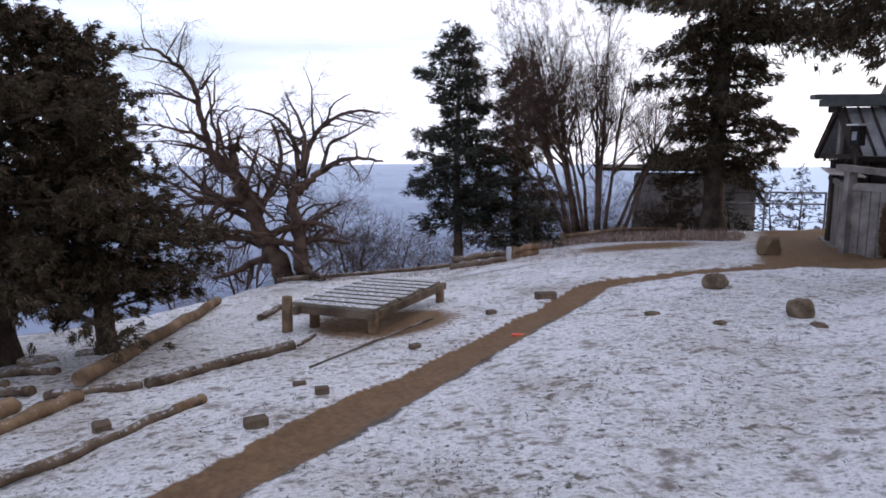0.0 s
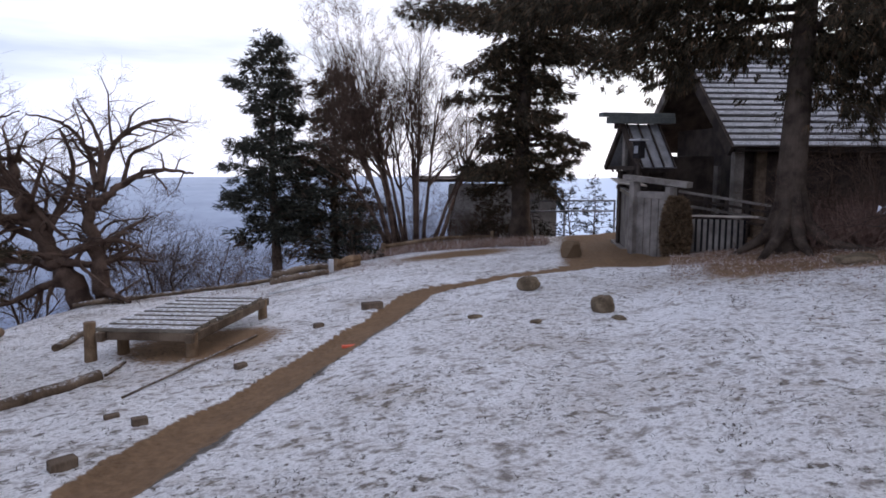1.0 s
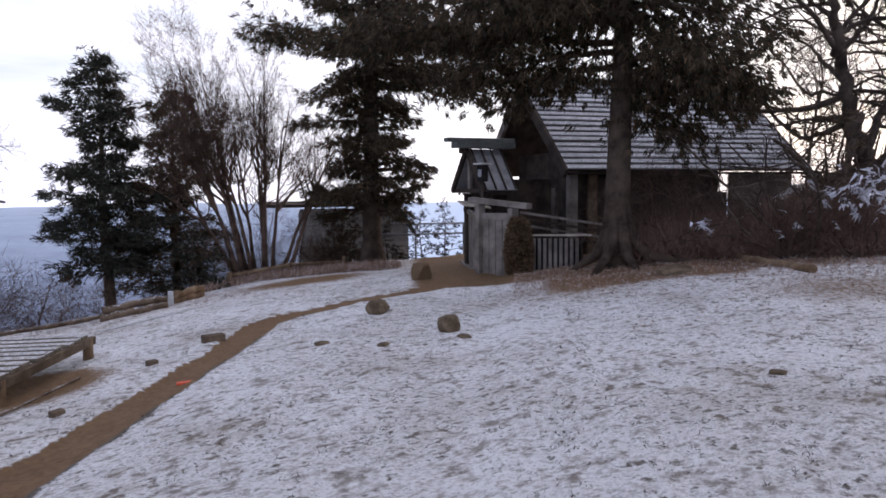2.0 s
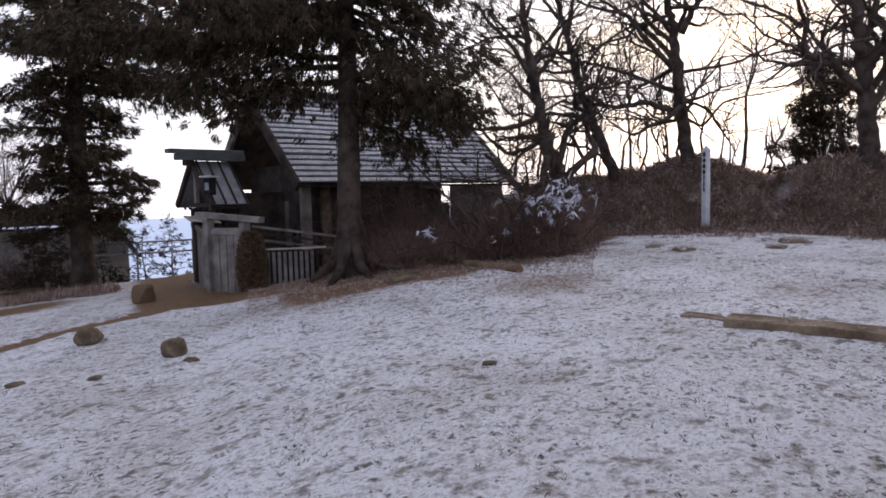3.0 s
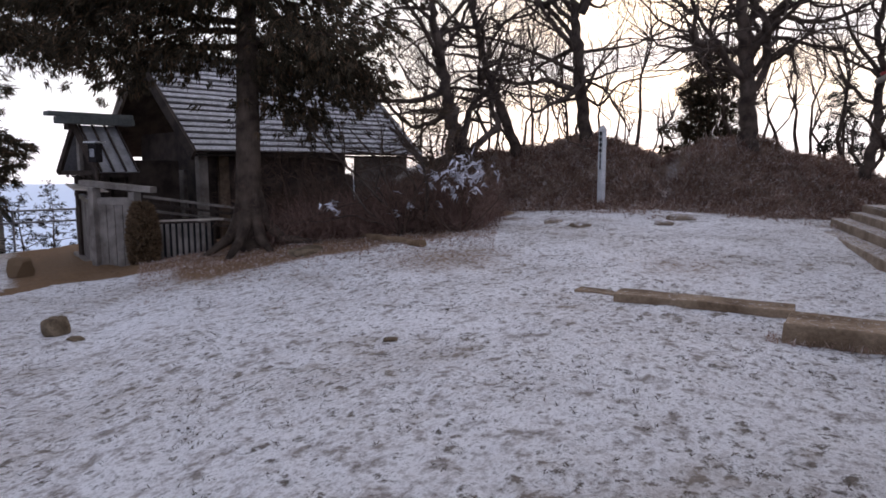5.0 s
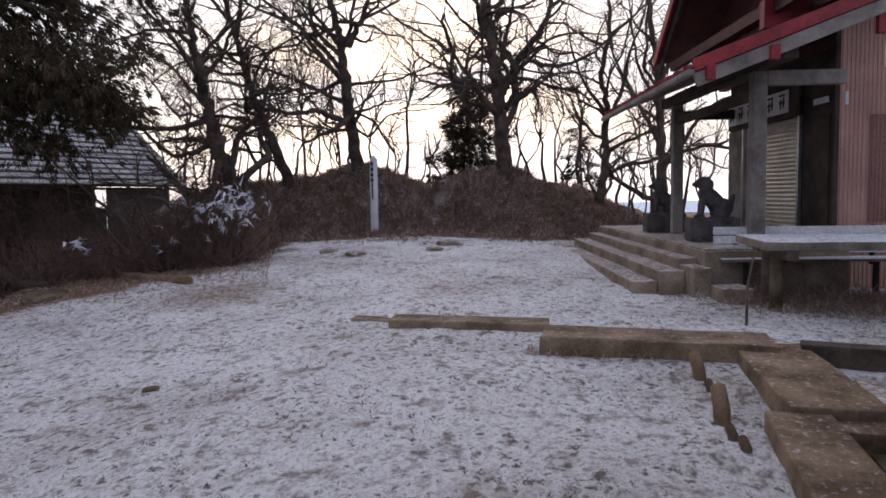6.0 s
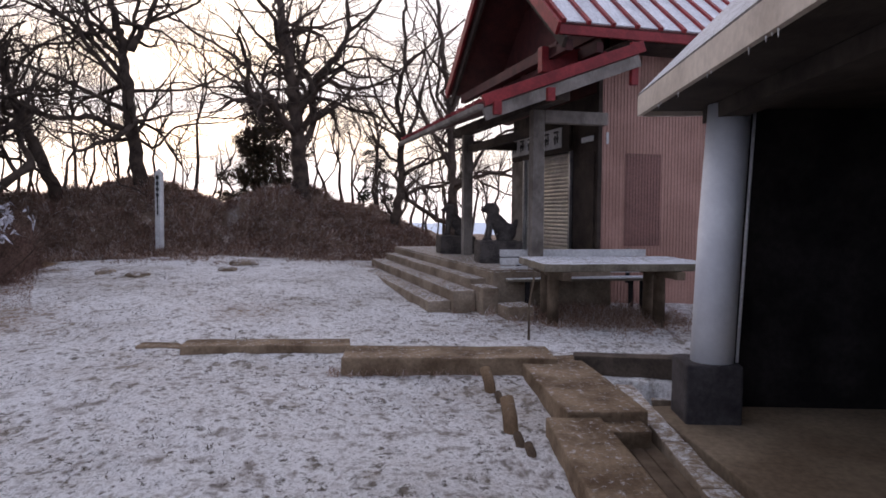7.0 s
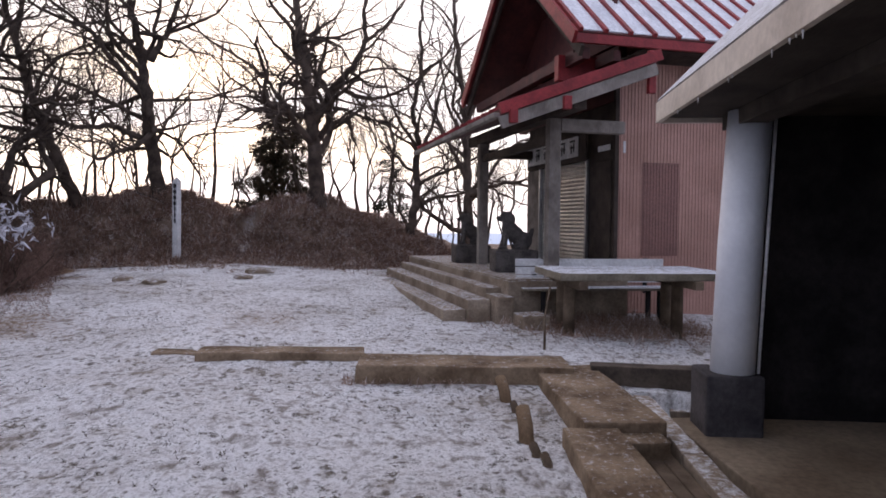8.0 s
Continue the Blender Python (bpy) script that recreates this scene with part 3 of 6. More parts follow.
def conifer(name, label, x, y, height, radius, r0, seed, mat, bark, clear=0.15, taper=1.0, per_m=9, sprays=11, blade=(0.17, 0.035), count=9,
            droop=0.35, lean=(0, 0), fill=1.0, z=None, gaps=0.25, limb_up=0.15, skirt=0.0, boughs=()):
    """An evergreen: a tapered trunk, whorled limbs, sprays of needles with gaps between."""
    rng = np.random.default_rng(seed)
    z = ground(x, y) - 0.1 if z is None else z
    ob = thing(name, label, "tree", pose(x, y, z))
    hs = np.linspace(0, 1, 16)
    tp = np.stack([lean[0] * hs + 0.03 * np.sin(hs * 9 + seed), lean[1] * hs + 0.03 * np.cos(hs * 8), height * hs], 1)
    tr = r0 * (1 - 0.93 * hs)
    tr[0] *= 1.45
    wood, stem = Tubes(), Tubes()
    stem.add(tp, tr, 12)
    cs, ds = [], []
    n_limb = int(height * (1 - clear) * per_m)
    for k in range(n_limb):
        t = clear + (1 - clear) * (k + rng.random()) / n_limb
        p = np.array([np.interp(t, hs, tp[:, i]) for i in range(3)])
        u = (t - clear) / (1 - clear)
        reach = radius * ((1 - u) ** taper) * (0.55 + 0.6 * rng.random()) + 0.12
        if u < 0.12:
            reach *= 0.6 + 3 * u
        az = k * 2.399 + rng.normal(0, 0.4)
        if rng.random() < gaps and u > 0.05:
            reach *= 0.5
        d = np.array([math.cos(az), math.sin(az), limb_up + 0.25 * rng.normal() * 0.5])
        lp, lr = limb(rng, p, unit(d), reach, max(0.012, r0 * 0.22 * (1 - u * 0.7)), 0.006, 8, 0.07, -0.05 * droop * 2)
        wood.add(lp, lr, 5)
        m = max(3, int(reach * sprays * fill))
        w = 0.22 + 0.80 * rng.random(m)
        idx = np.clip(w * 8, 0, 7.999)
        i0 = idx.astype(int)
        pos = lp[i0] + (lp[i0 + 1] - lp[i0]) * (idx - i0)[:, None]
        out = unit(lp[-1] - lp[0])
        off = rng.normal(0, 1, (m, 3)) * np.array([1, 1, 0.45]) * (0.10 + 0.13 * reach * (1.1 - w))[:, None]
        cs.append(pos + off - np.array([0, 0, skirt]) * rng.random((m, 1)))
        ds.append(out * 0.8 + off * 1.6)
    for h, az, ln, fall in boughs:               # single long boughs, hung with sprays
        p = np.array([np.interp(h / height, hs, tp[:, i]) for i in range(3)])
        lp, lr = limb(rng, p, unit(np.array([math.sin(radians(az)), math.cos(radians(az)), 0.12])), ln, 0.07, 0.012, 8, 0.06, -fall)
        wood.add(lp, lr, 6)
        m = int(ln * sprays * 2.9)
        w = 0.15 + 0.85 * rng.random(m) ** 0.8
        idx = np.clip(w * 8, 0, 7.999)
        i0 = idx.astype(int)
        off = rng.normal(0, 1, (m, 3)) * np.array([0.34, 0.34, 0.16])
        off[:, 2] -= 0.34 * rng.random(m)
        cs.append(lp[i0] + (lp[i0 + 1] - lp[i0]) * (idx - i0)[:, None] + off)
        ds.append(unit(lp[-1] - lp[0]) * 0.5 + off * 1.2)
    cs, ds = np.vstack(cs), np.vstack(ds)
    stem.out("trunk", bark, ob)
    tagged(wood.out("limb_mass", bark, ob), kind="stuff")
    tagged(blade_mesh("crown", blades(rng, cs, ds, count, blade[0], blade[1], 0.55, droop), mat, ob), kind="stuff")
    return ob

# ---- red-roofed hall on the stepped platform: local x along its front, local y out to the steps' side ----
HALL_TURN = 12.0
HX, HY = math.cos(radians(HALL_TURN)), math.sin(radians(HALL_TURN))


def hall_point(u, w):
    return (u * HX + w * HY, u * HY - w * HX)


PLAT_Z = 0.74
DECK_U = 8.62
hall = thing("hall", "rest hall with faded pink metal walls and a snowy red roof", "building", pose(0, 0, 0, 0, 0, HALL_TURN))


def hbox(u0, u1, w0, w1, z0, z1, bevel=0.006):
    return box(u0, u1, -w1, -w0, z0, z1, bevel)


def ribbed(u, w0, w1, z0, z1, pitch=0.055, depth=0.009):
    """A wall sheet with upright ribs, facing -u."""
    b = bmesh.new()
    k = int((w1 - w0) / pitch)
    cols = []
    for i in range(k + 1):
        for dw, dz_ in ((0, 0), (0.45, 0), (0.55, 1), (0.9, 1)):
            w = w0 + (i + dw) * (w1 - w0) / (k + 1)
            cols.append((b.verts.new((u - depth * dz_, -w, z0)), b.verts.new((u - depth * dz_, -w, z1))))
    for (a, c), (d, e) in zip(cols, cols[1:]):
        b.faces.new((a, d, e, c))
    return b


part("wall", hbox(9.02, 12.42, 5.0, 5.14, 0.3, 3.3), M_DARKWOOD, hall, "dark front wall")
part("wall", hbox(9.02, 9.16, 5.145, 11.0, 0.1, 4.6), M_PINK, hall)
part("wall", hbox(12.28, 12.42, 5.145, 11.0, 0.1, 4.2), M_PINK, hall)
part("wall", hbox(9.165, 12.275, 10.86, 11.0, 0.1, 4.2), M_PINK, hall)
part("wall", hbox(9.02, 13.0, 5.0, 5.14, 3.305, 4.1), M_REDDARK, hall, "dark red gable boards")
part("metal_sheet", ribbed(9.015, 5.03, 11.0, 0.2, 3.9), M_PINK, hall, "ribbed faded pink metal sheet")
part("panel", ribbed(8.998, 5.42, 6.02, 1.05, 2.42, 0.05, 0.008), M_PATCH, hall, "darker brown metal panel")
part("corner_trim", hbox(8.985, 9.05, 4.96, 5.025, 0.35, 3.6), M_DARKWOOD, hall)
# shutter with slats between steel guides
shutter = part("shutter", hbox(9.83, 11.63, 4.962, 4.975, 0.78, 2.50, 0.002), M_SHUTTER, hall, "closed steel roller shutter")
for k in range(27):
    z = 0.80 + k * 0.063
    b = bmesh.new()
    bmesh.ops.create_cone(b, cap_ends=True, segments=8, radius1=0.033, radius2=0.033, depth=1.79, matrix=Matrix.Translation((10.73, -4.962, z + 0.03)) @ Matrix.Rotation(radians(90), 4, "Y") @ Matrix.Diagonal((1, 0.55, 1, 1)))
    part("slat", b, M_SHUTTER, shutter)
for u in (9.80, 11.66):
    part("shutter_guide", hbox(u - 0.03, u + 0.03, 4.90, 4.955, 0.76, 2.52), M_STEEL, hall, "bright steel guide rail")
part("door", hbox(11.72, 12.36, 4.95, 4.985, 0.76, 2.5), M_GREYWOOD, hall, "grey timber end board")
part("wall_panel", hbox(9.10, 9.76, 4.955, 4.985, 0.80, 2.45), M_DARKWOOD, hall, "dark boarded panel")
sign = part("signboard", hbox(9.72, 12.15, 4.86, 4.90, 2.50, 2.92), M_DARKWOOD, hall, "dark board with white character tiles")
for k, u in enumerate((9.98, 10.34, 10.70, 11.06, 11.42, 11.78)):
    tile = part("tile", hbox(u, u + 0.34, 4.842, 4.858, 2.58, 2.90, 0.003), M_WHITE, sign, "white tile")
    strokes = bmesh.new()
    for a, c, e, g in ((0.08, 0.26, 0.24, 0.27), (0.10, 0.14, 0.08, 0.23), (0.19, 0.23, 0.06, 0.20), (0.08, 0.26, 0.14, 0.17)):
        box(u + a, u + c, -4.839, -4.833, 2.58 + e, 2.58 + g, 0, strokes)
    part("stroke", strokes, M_INK, tile, "black painted strokes")
part("plate", hbox(9.10, 9.46, 4.93, 4.95, 2.60, 2.68), M_WHITE, hall, "small white plate")
part("switch_box", hbox(9.0, 9.012, 5.1, 5.14, 2.55, 2.72), M_WHITE, hall, "small white box")
# porch
for u in (8.78, 11.92):
    part("porch_post", hbox(u - 0.075, u + 0.075, 3.82, 3.99, PLAT_Z - 0.02, 2.95), M_GREYWOOD, hall, "grey weathered timber post")
part("porch_beam", hbox(7.95, 12.55, 3.81, 3.99, 2.955, 3.12), M_DARKWOOD, hall)
part("tie_beam", hbox(8.70, 8.86, 3.995, 4.955, 2.78, 2.95), M_GREYWOOD, hall)
part("tie_beam", hbox(11.84, 12.0, 3.995, 4.95, 2.70, 2.85), M_DARKWOOD, hall)
part("tie_beam", hbox(8.9, 11.8, 3.85, 3.96, 2.62, 2.74), M_DARKWOOD, hall)


def sloped(u0, u1, w0, z0, w1, z1, thick, bevel=0.004):
    """A board rising from (w0, z0) to (w1, z1)."""
    ln, a = math.hypot(w1 - w0, z1 - z0), math.atan2(z1 - z0, w1 - w0)
    m = Matrix.Translation((0, -w0, z0)) @ Matrix.Rotation(-a, 4, "X")
    return box(u0, u1, -ln, 0, 0, thick, bevel, turn=m)


PW0, PZ0, PW1, PZ1 = 2.85, 2.84, 4.95, 3.60
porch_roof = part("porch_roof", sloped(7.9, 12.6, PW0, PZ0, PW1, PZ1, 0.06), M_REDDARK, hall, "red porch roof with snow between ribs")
for k in range(15):
    u = 7.92 + k * 0.33
    part("rib", sloped(u, u + 0.05, PW0 - 0.03, PZ0 + 0.055, PW1, PZ1 + 0.06, 0.045), M_RED, porch_roof)
part("verge_board", sloped(7.84, 7.895, PW0 - 0.02, PZ0 - 0.02, PW1 + 0.05, PZ1 + 0.02, 0.14), M_RED, hall, "red verge board")
part("verge_board", sloped(7.86, 7.92, PW0, PZ0 - 0.19, PW1, PZ1 - 0.17, 0.15), M_GREYWOOD, hall, "weathered under-board")
for w, z in ((2.92, 2.72), (3.62, 2.92)):
    part("bracket", hbox(7.80, 7.88, w, w + 0.10, z, z + 0.16), M_RED, hall)
part("gutter", hbox(7.9, 12.6, 2.74, 2.83, 2.78, 2.85, 0.02), M_GREYWOOD, hall, "dull brown gutter")
part("downpipe", hbox(7.93, 8.0, 4.85, 4.95, 3.2, 3.75), M_RED, hall)
# main roof: ridge runs back from the front
RU0, RU1, RUM, RE, RR = 8.28, 13.4, 10.82, 3.92, 5.95
ROOF_W0, ROOF_W1 = 3.97, 11.6


def roof_side(ua, za, ub, zb, w0, w1, thick, lift=0.0):
    b = bmesh.new()
    n = Vector((-(zb - za), 0, ub - ua)).normalized()
    n = n if n.z > 0 else -n
    ring = []
    for u, z in ((ua, za), (ub, zb)):
        for k in (lift, lift + thick):
            for w in (w0, w1):
                ring.append(b.verts.new((u + n.x * k, -w, z + n.z * k)))
    for q in ((0, 1, 3, 2), (4, 6, 7, 5), (0, 2, 6, 4), (1, 5, 7, 3), (2, 3, 7, 6), (0, 4, 5, 1)):
        b.faces.new([ring[i] for i in q])
    bmesh.ops.recalc_face_normals(b, faces=b.faces)
    return b


for ua, ub in ((RU0, RUM), (RU1, RUM)):
    side = part("roof", roof_side(ua, RE, ub, RR, ROOF_W0, ROOF_W1, 0.10), M_REDDARK, hall, "red metal roof slope under thin snow")
    part("snow", roof_side(ua + (ub - ua) * 0.015, RE + 0.02, ub, RR, ROOF_W0 + 0.06, ROOF_W1 - 0.05, 0.022, 0.102), M_SNOWROOF, side, "thin sheet of snow")
    for k in range(22):
        w = ROOF_W0 + 0.02 + k * 0.36
        if w < ROOF_W1 - 0.1:
            part("rib", roof_side(ua, RE, ub, RR, w, w + 0.055, 0.055, 0.1), M_RED, side)
    part("barge_board", roof_side(ua, RE - 0.06, ub, RR - 0.06, ROOF_W0 - 0.05, ROOF_W0 - 0.005, 0.17), M_RED, hall, "red barge board")
    part("barge_board", roof_side(ua, RE - 0.22, ub, RR - 0.22, ROOF_W0 + 0.05, ROOF_W0 + 0.10, 0.14), M_DARKWOOD, hall)
part("eave_board", hbox(RU0 - 0.05, RU0 + 0.0, ROOF_W0, ROOF_W1, RE - 0.06, RE + 0.07), M_RED, hall, "red eave board")
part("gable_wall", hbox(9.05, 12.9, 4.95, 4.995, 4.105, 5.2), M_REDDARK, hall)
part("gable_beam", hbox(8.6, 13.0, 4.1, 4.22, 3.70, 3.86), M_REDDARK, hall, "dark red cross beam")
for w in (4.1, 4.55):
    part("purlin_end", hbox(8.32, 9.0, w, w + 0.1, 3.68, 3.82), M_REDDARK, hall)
part("side_beam", hbox(8.86, 9.0, 4.0, 5.0, 3.5, 3.85), M_RED, hall)
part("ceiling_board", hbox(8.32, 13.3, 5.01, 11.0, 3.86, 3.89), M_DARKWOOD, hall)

# ---- the stone steps and platform before the hall ----
platform = thing("platform", "low concrete platform with frosted weathered top", "platform", pose(0, 0, 0, 0, 0, HALL_TURN))
part("deck", box(DECK_U, 15.2, -5.0, -3.22, 0.05, PLAT_Z, 0.02, rough=0.012), M_STEP, platform)
for k in range(7):
    part("paving_slab", box(DECK_U + 0.02 + k * 0.93, DECK_U + 0.93 + k * 0.93, -4.2, -3.235, PLAT_Z + 0.002, PLAT_Z + 0.022, 0.008, rough=0.004, seed=k), M_STEP, platform)
steps = thing("stone_steps", "three worn frost-dusted concrete steps", "steps", pose(0, 0, 0, 0, 0, HALL_TURN))
for k, (w0, w1, z, u0) in enumerate(((2.34, 2.66, 0.36, 8.72), (2.665, 2.98, 0.50, 8.64), (2.985, 3.215, 0.63, 8.9))):
    part("step", box(u0, 15.0, -w1, -w0, 0.0, z, 0.018, rough=0.010, seed=k), M_STEP, steps)
part("end_block", box(8.36, 8.9, -3.215, -2.985, 0.0, 0.56, 0.02, rough=0.01), M_STEP, steps)


def guardian(name, u, w, m_turn, label):
    """A seated stone beast on its pedestal, one plain mesh."""
    b = bmesh.new()
    box(-0.36, 0.42, -0.30, 0.30, 0, 0.40, 0.03, b, rough=0.012)

    def lump(c, s, r=(0, 0, 0)):
        bmesh.ops.create_icosphere(b, subdivisions=3, radius=1, matrix=pose(*c, *r) @ Matrix.Diagonal((*s, 1)))

    lump((0.20, 0, 0.56), (0.17, 0.14, 0.17))
    lump((0.06, 0, 0.68), (0.15, 0.125, 0.27), (0, -38, 0))
    lump((-0.07, 0, 0.80), (0.12, 0.125, 0.16), (0, -15, 0))
    lump((-0.12, 0, 0.99), (0.115, 0.11, 0.105))
    lump((-0.22, 0, 0.965), (0.07, 0.075, 0.055))
    lump((-0.05, 0, 0.95), (0.11, 0.13, 0.13))
    for s in (-0.08, 0.08):
        lump((-0.135, s, 0.60), (0.045, 0.045, 0.23), (0, 6, 0))
        lump((-0.17, s, 0.425), (0.075, 0.05, 0.04))
        lump((0.15, s * 1.3, 0.46), (0.14, 0.05, 0.08))
        lump((-0.05, s * 1.1, 1.07), (0.035, 0.02, 0.035))
    lump((0.33, 0, 0.66), (0.05, 0.06, 0.15), (0, 25, 0))
    for v in b.verts:
        v.co += Vector(noise.noise_vector(v.co * 9)) * 0.014
    me = bpy.data.meshes.new(name)
    b.to_mesh(me)
    b.free()
    me.materials.append(M_STATUE)
    ob = new(name, me)
    x, y = hall_point(u, w)
    ob.matrix_world = pose(x, y, PLAT_Z + 0.018, 0, 0, HALL_TURN + m_turn) @ Matrix.Scale(0.86, 4)
    skin = ob.modifiers.new("one_skin", "REMESH")
    skin.mode, skin.voxel_size = "VOXEL", 0.016
    return tagged(ob, label, "statue", "guardian statues by the steps")


guardian("guardian_statue", 10.05, 3.79, -98, "dark lichened stone guardian beast on a square pedestal")
guardian("guardian_statue", 12.45, 3.82, -95, "dark stone guardian beast nearer the wooded bank")

# ---- the open shelter: dark inside, one painted column at its corner ----
shelter = thing("shelter", "open-fronted shelter with deep eaves and a dark inside", "building", pose(4.9, -2.1, 0, 0, 0, -7.4) @ pose(-4.9, 2.1, 0))
column = part("column", rod([(4.71, -2.315, 0.48), (4.73, -2.355, 1.4), (4.76, -2.41, 2.28)], [0.145, 0.145, 0.143], 28), M_COLUMN, shelter, "round column in pale grey paint")
part("conduit", rod([(4.66, -2.47, 0.5), (4.70, -2.56, 2.27)], [0.012, 0.012], 8), M_WHITE, column, "thin white conduit")
part("plinth", box(4.55, 4.94, -2.48, -2.10, -0.02, 0.50, 0.02, rough=0.005), M_DARKCON, shelter, "dark square plinth")
# the shade inside the shelter is put into these walls' near-black colour
part("end_wall", box(5.02, 5.18, -7.0, -2.50, -0.2, 2.295, 0.004), M_BLACK, shelter, "end wall with the inside shade coloured in near-black")
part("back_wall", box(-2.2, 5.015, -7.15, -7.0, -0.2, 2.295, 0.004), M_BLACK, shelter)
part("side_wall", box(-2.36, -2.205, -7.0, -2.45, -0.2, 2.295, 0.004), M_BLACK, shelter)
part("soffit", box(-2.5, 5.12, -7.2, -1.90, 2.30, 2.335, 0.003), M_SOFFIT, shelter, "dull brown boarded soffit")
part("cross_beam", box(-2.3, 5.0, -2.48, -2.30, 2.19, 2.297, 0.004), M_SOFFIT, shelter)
part("fascia", box(-2.5, 5.14, -1.895, -1.86, 2.265, 2.415, 0.004), M_FASCIA, shelter, "pale fascia board")
part("end_fascia", box(5.125, 5.16, -7.1, -1.90, 2.265, 2.405, 0.004), M_FASCIA, shelter)


def shelter_roof():
    b = bmesh.new()
    ring = [b.verts.new(p) for p in ((-2.5, -1.87, 2.435), (5.16, -1.87, 2.435), (5.16, -4.4, 5.0), (-2.5, -4.4, 5.0),
                                     (-2.5, -1.95, 2.355), (5.16, -1.95, 2.355), (5.16, -4.4, 4.9), (-2.5, -4.4, 4.9), (5.16, -6.9, 2.435), (-2.5, -6.9, 2.435), (5.16, -6.85, 2.355), (-2.5, -6.85, 2.355))]
    for q in ((0, 1, 2, 3), (4, 7, 6, 5), (0, 4, 5, 1), (3, 2, 8, 9), (7, 11, 10, 6), (8, 10, 11, 9), (1, 5, 6, 2), (2, 6, 10, 8), (0, 3, 7, 4), (3, 9, 11, 7)):
        b.faces.new([ring[i] for i in q])
    bmesh.ops.recalc_face_normals(b, faces=b.faces)
    return b


part("roof", shelter_roof(), M_FROSTROOF, shelter, "steep roof crusted with frost")
for k, x in enumerate((0.6, 1.4, 1.55, 1.9, 2.2, 2.7, 2.76, 2.82, 3.0, 3.5, 3.56, 4.1, 4.5, 4.56)):
    part("drip", rod([(x, -1.875, 2.27), (x, -1.875, 2.25 - 0.010 * (k % 3))], [0.006, 0.002], 5), M_WHITE, shelter, "small icicle")
shelter_floor = tagged(new("floor", None), "swept brown concrete shelter floor", "floor", kind="structure")
part("slab", box(-2.2, 5.0, -6.99, -1.95, -0.18, 0.09, 0.01, rough=0.004), M_FLOOR, shelter_floor)

# ---- main shrine hall behind the cedar: local x along the eave ----
S0, S1 = Vector((9.73, 12.05, 0)), Vector((16.35, 10.91, 0))
S_TURN = math.degrees(math.atan2(S1.y - S0.y, S1.x - S0.x))
S_LEN = (S1 - S0).length
shrine = thing("shrine_hall", "weathered timber shrine hall with pale boarded roof", "building", pose(S0.x, S0.y, 0, 0, 0, S_TURN))
SE, SR = 1.90, 4.20          # eave and ridge heights
part("wall", box(0.25, 4.38, 0.55, 0.70, -0.5, 2.2, 0.005), M_DARKWOOD, shrine, "dark timber side wall")
part("wall", box(4.385, 4.66, 0.55, 0.70, -0.5, 1.36, 0.005), M_DARKWOOD, shrine, "low wall under an open gap")
part("wall", box(0.55, 0.70, 0.705, 4.2, -0.5, 2.42, 0.005), M_DARKWOOD, shrine, "dark gable wall")
part("wall", box(4.67, S_LEN - 0.1, 0.45, 0.545, -0.2, 1.8, 0.005), M_GREYWOOD, shrine, "grey boarded bay")
part("wall_board", box(0.62, 0.86, 0.44, 0.54, -0.3, 1.85, 0.004), M_WOOD_OLD, shrine)
part("corner_post", box(0.10, 0.32, 0.40, 0.56, -0.5, 1.95, 0.006), M_GREYWOOD, shrine)
part("gable_panel", box(0.15, 0.23, 1.2, 2.0, 0.4, 1.5, 0.004), M_GREYWOOD, shrine, "grey panel in the gable wall")
run = 2.5
roof_a = math.atan2(SR - SE, run)
roof_ln = math.hypot(SR - SE, run)
roof_main = part("roof", box(-0.15, S_LEN + 0.1, 0, roof_ln, -0.05, 0, 0.004, turn=Matrix.Translation((0, 0, SE)) @ Matrix.Rotation(roof_a, 4, "X")), M_DARKWOOD, shrine, "roof slope of pale boards on dark battens")
ROWS = 17
for k in range(ROWS):
    d0 = 0.02 + k * roof_ln / ROWS
    right = S_LEN + 0.1 - 0.12 * (k / ROWS)
    rng_ = random.Random(k)
    cuts = sorted([0.0, 1.0] + [rng_.uniform(0.1, 0.9) for _ in range(3)])
    for a, c in zip(cuts, cuts[1:]):
        xa, xc = -0.15 + (right + 0.15) * a, -0.15 + (right + 0.15) * c - 0.006
        t = 0.035 + rng_.uniform(-0.006, 0.012)
        m = Matrix.Translation((0, 0, SE)) @ Matrix.Rotation(roof_a, 4, "X") @ Matrix.Translation((0, d0, 0.004)) @ Matrix.Rotation(radians(-5.5 + rng_.uniform(-1, 1)), 4, "X")
        part("shingle", box(xa, xc, 0, roof_ln / ROWS * 0.66, 0, t, 0, turn=m), M_SHINGLE, roof_main)
part("roof", box(-0.15, S_LEN + 0.1, 0, roof_ln, -0.05, 0.0, 0.004, turn=Matrix.Translation((0, 2 * run, SE)) @ Matrix.Rotation(math.pi - roof_a, 4, "X") @ Matrix.Scale(-1, 4, (0, 0, 1))), M_DARKWOOD, shrine)
part("ridge", box(-0.2, S_LEN - 0.4, run - 0.14, run + 0.14, SR - 0.02, SR + 0.16, 0.01), M_RIDGE, shrine)
part("barge_board", box(-0.24, -0.16, -0.05, roof_ln, -0.2, 0.04, 0.004, turn=Matrix.Translation((0, 0, SE)) @ Matrix.Rotation(roof_a, 4, "X")), M_DARKWOOD, shrine, "dark barge board")
part("barge_board", box(-0.24, -0.16, 0, roof_ln, -0.04, 0.2, 0.004, turn=Matrix.Translation((0, 2 * run, SE)) @ Matrix.Rotation(math.pi - roof_a, 4, "X")), M_GREYWOOD, shrine)
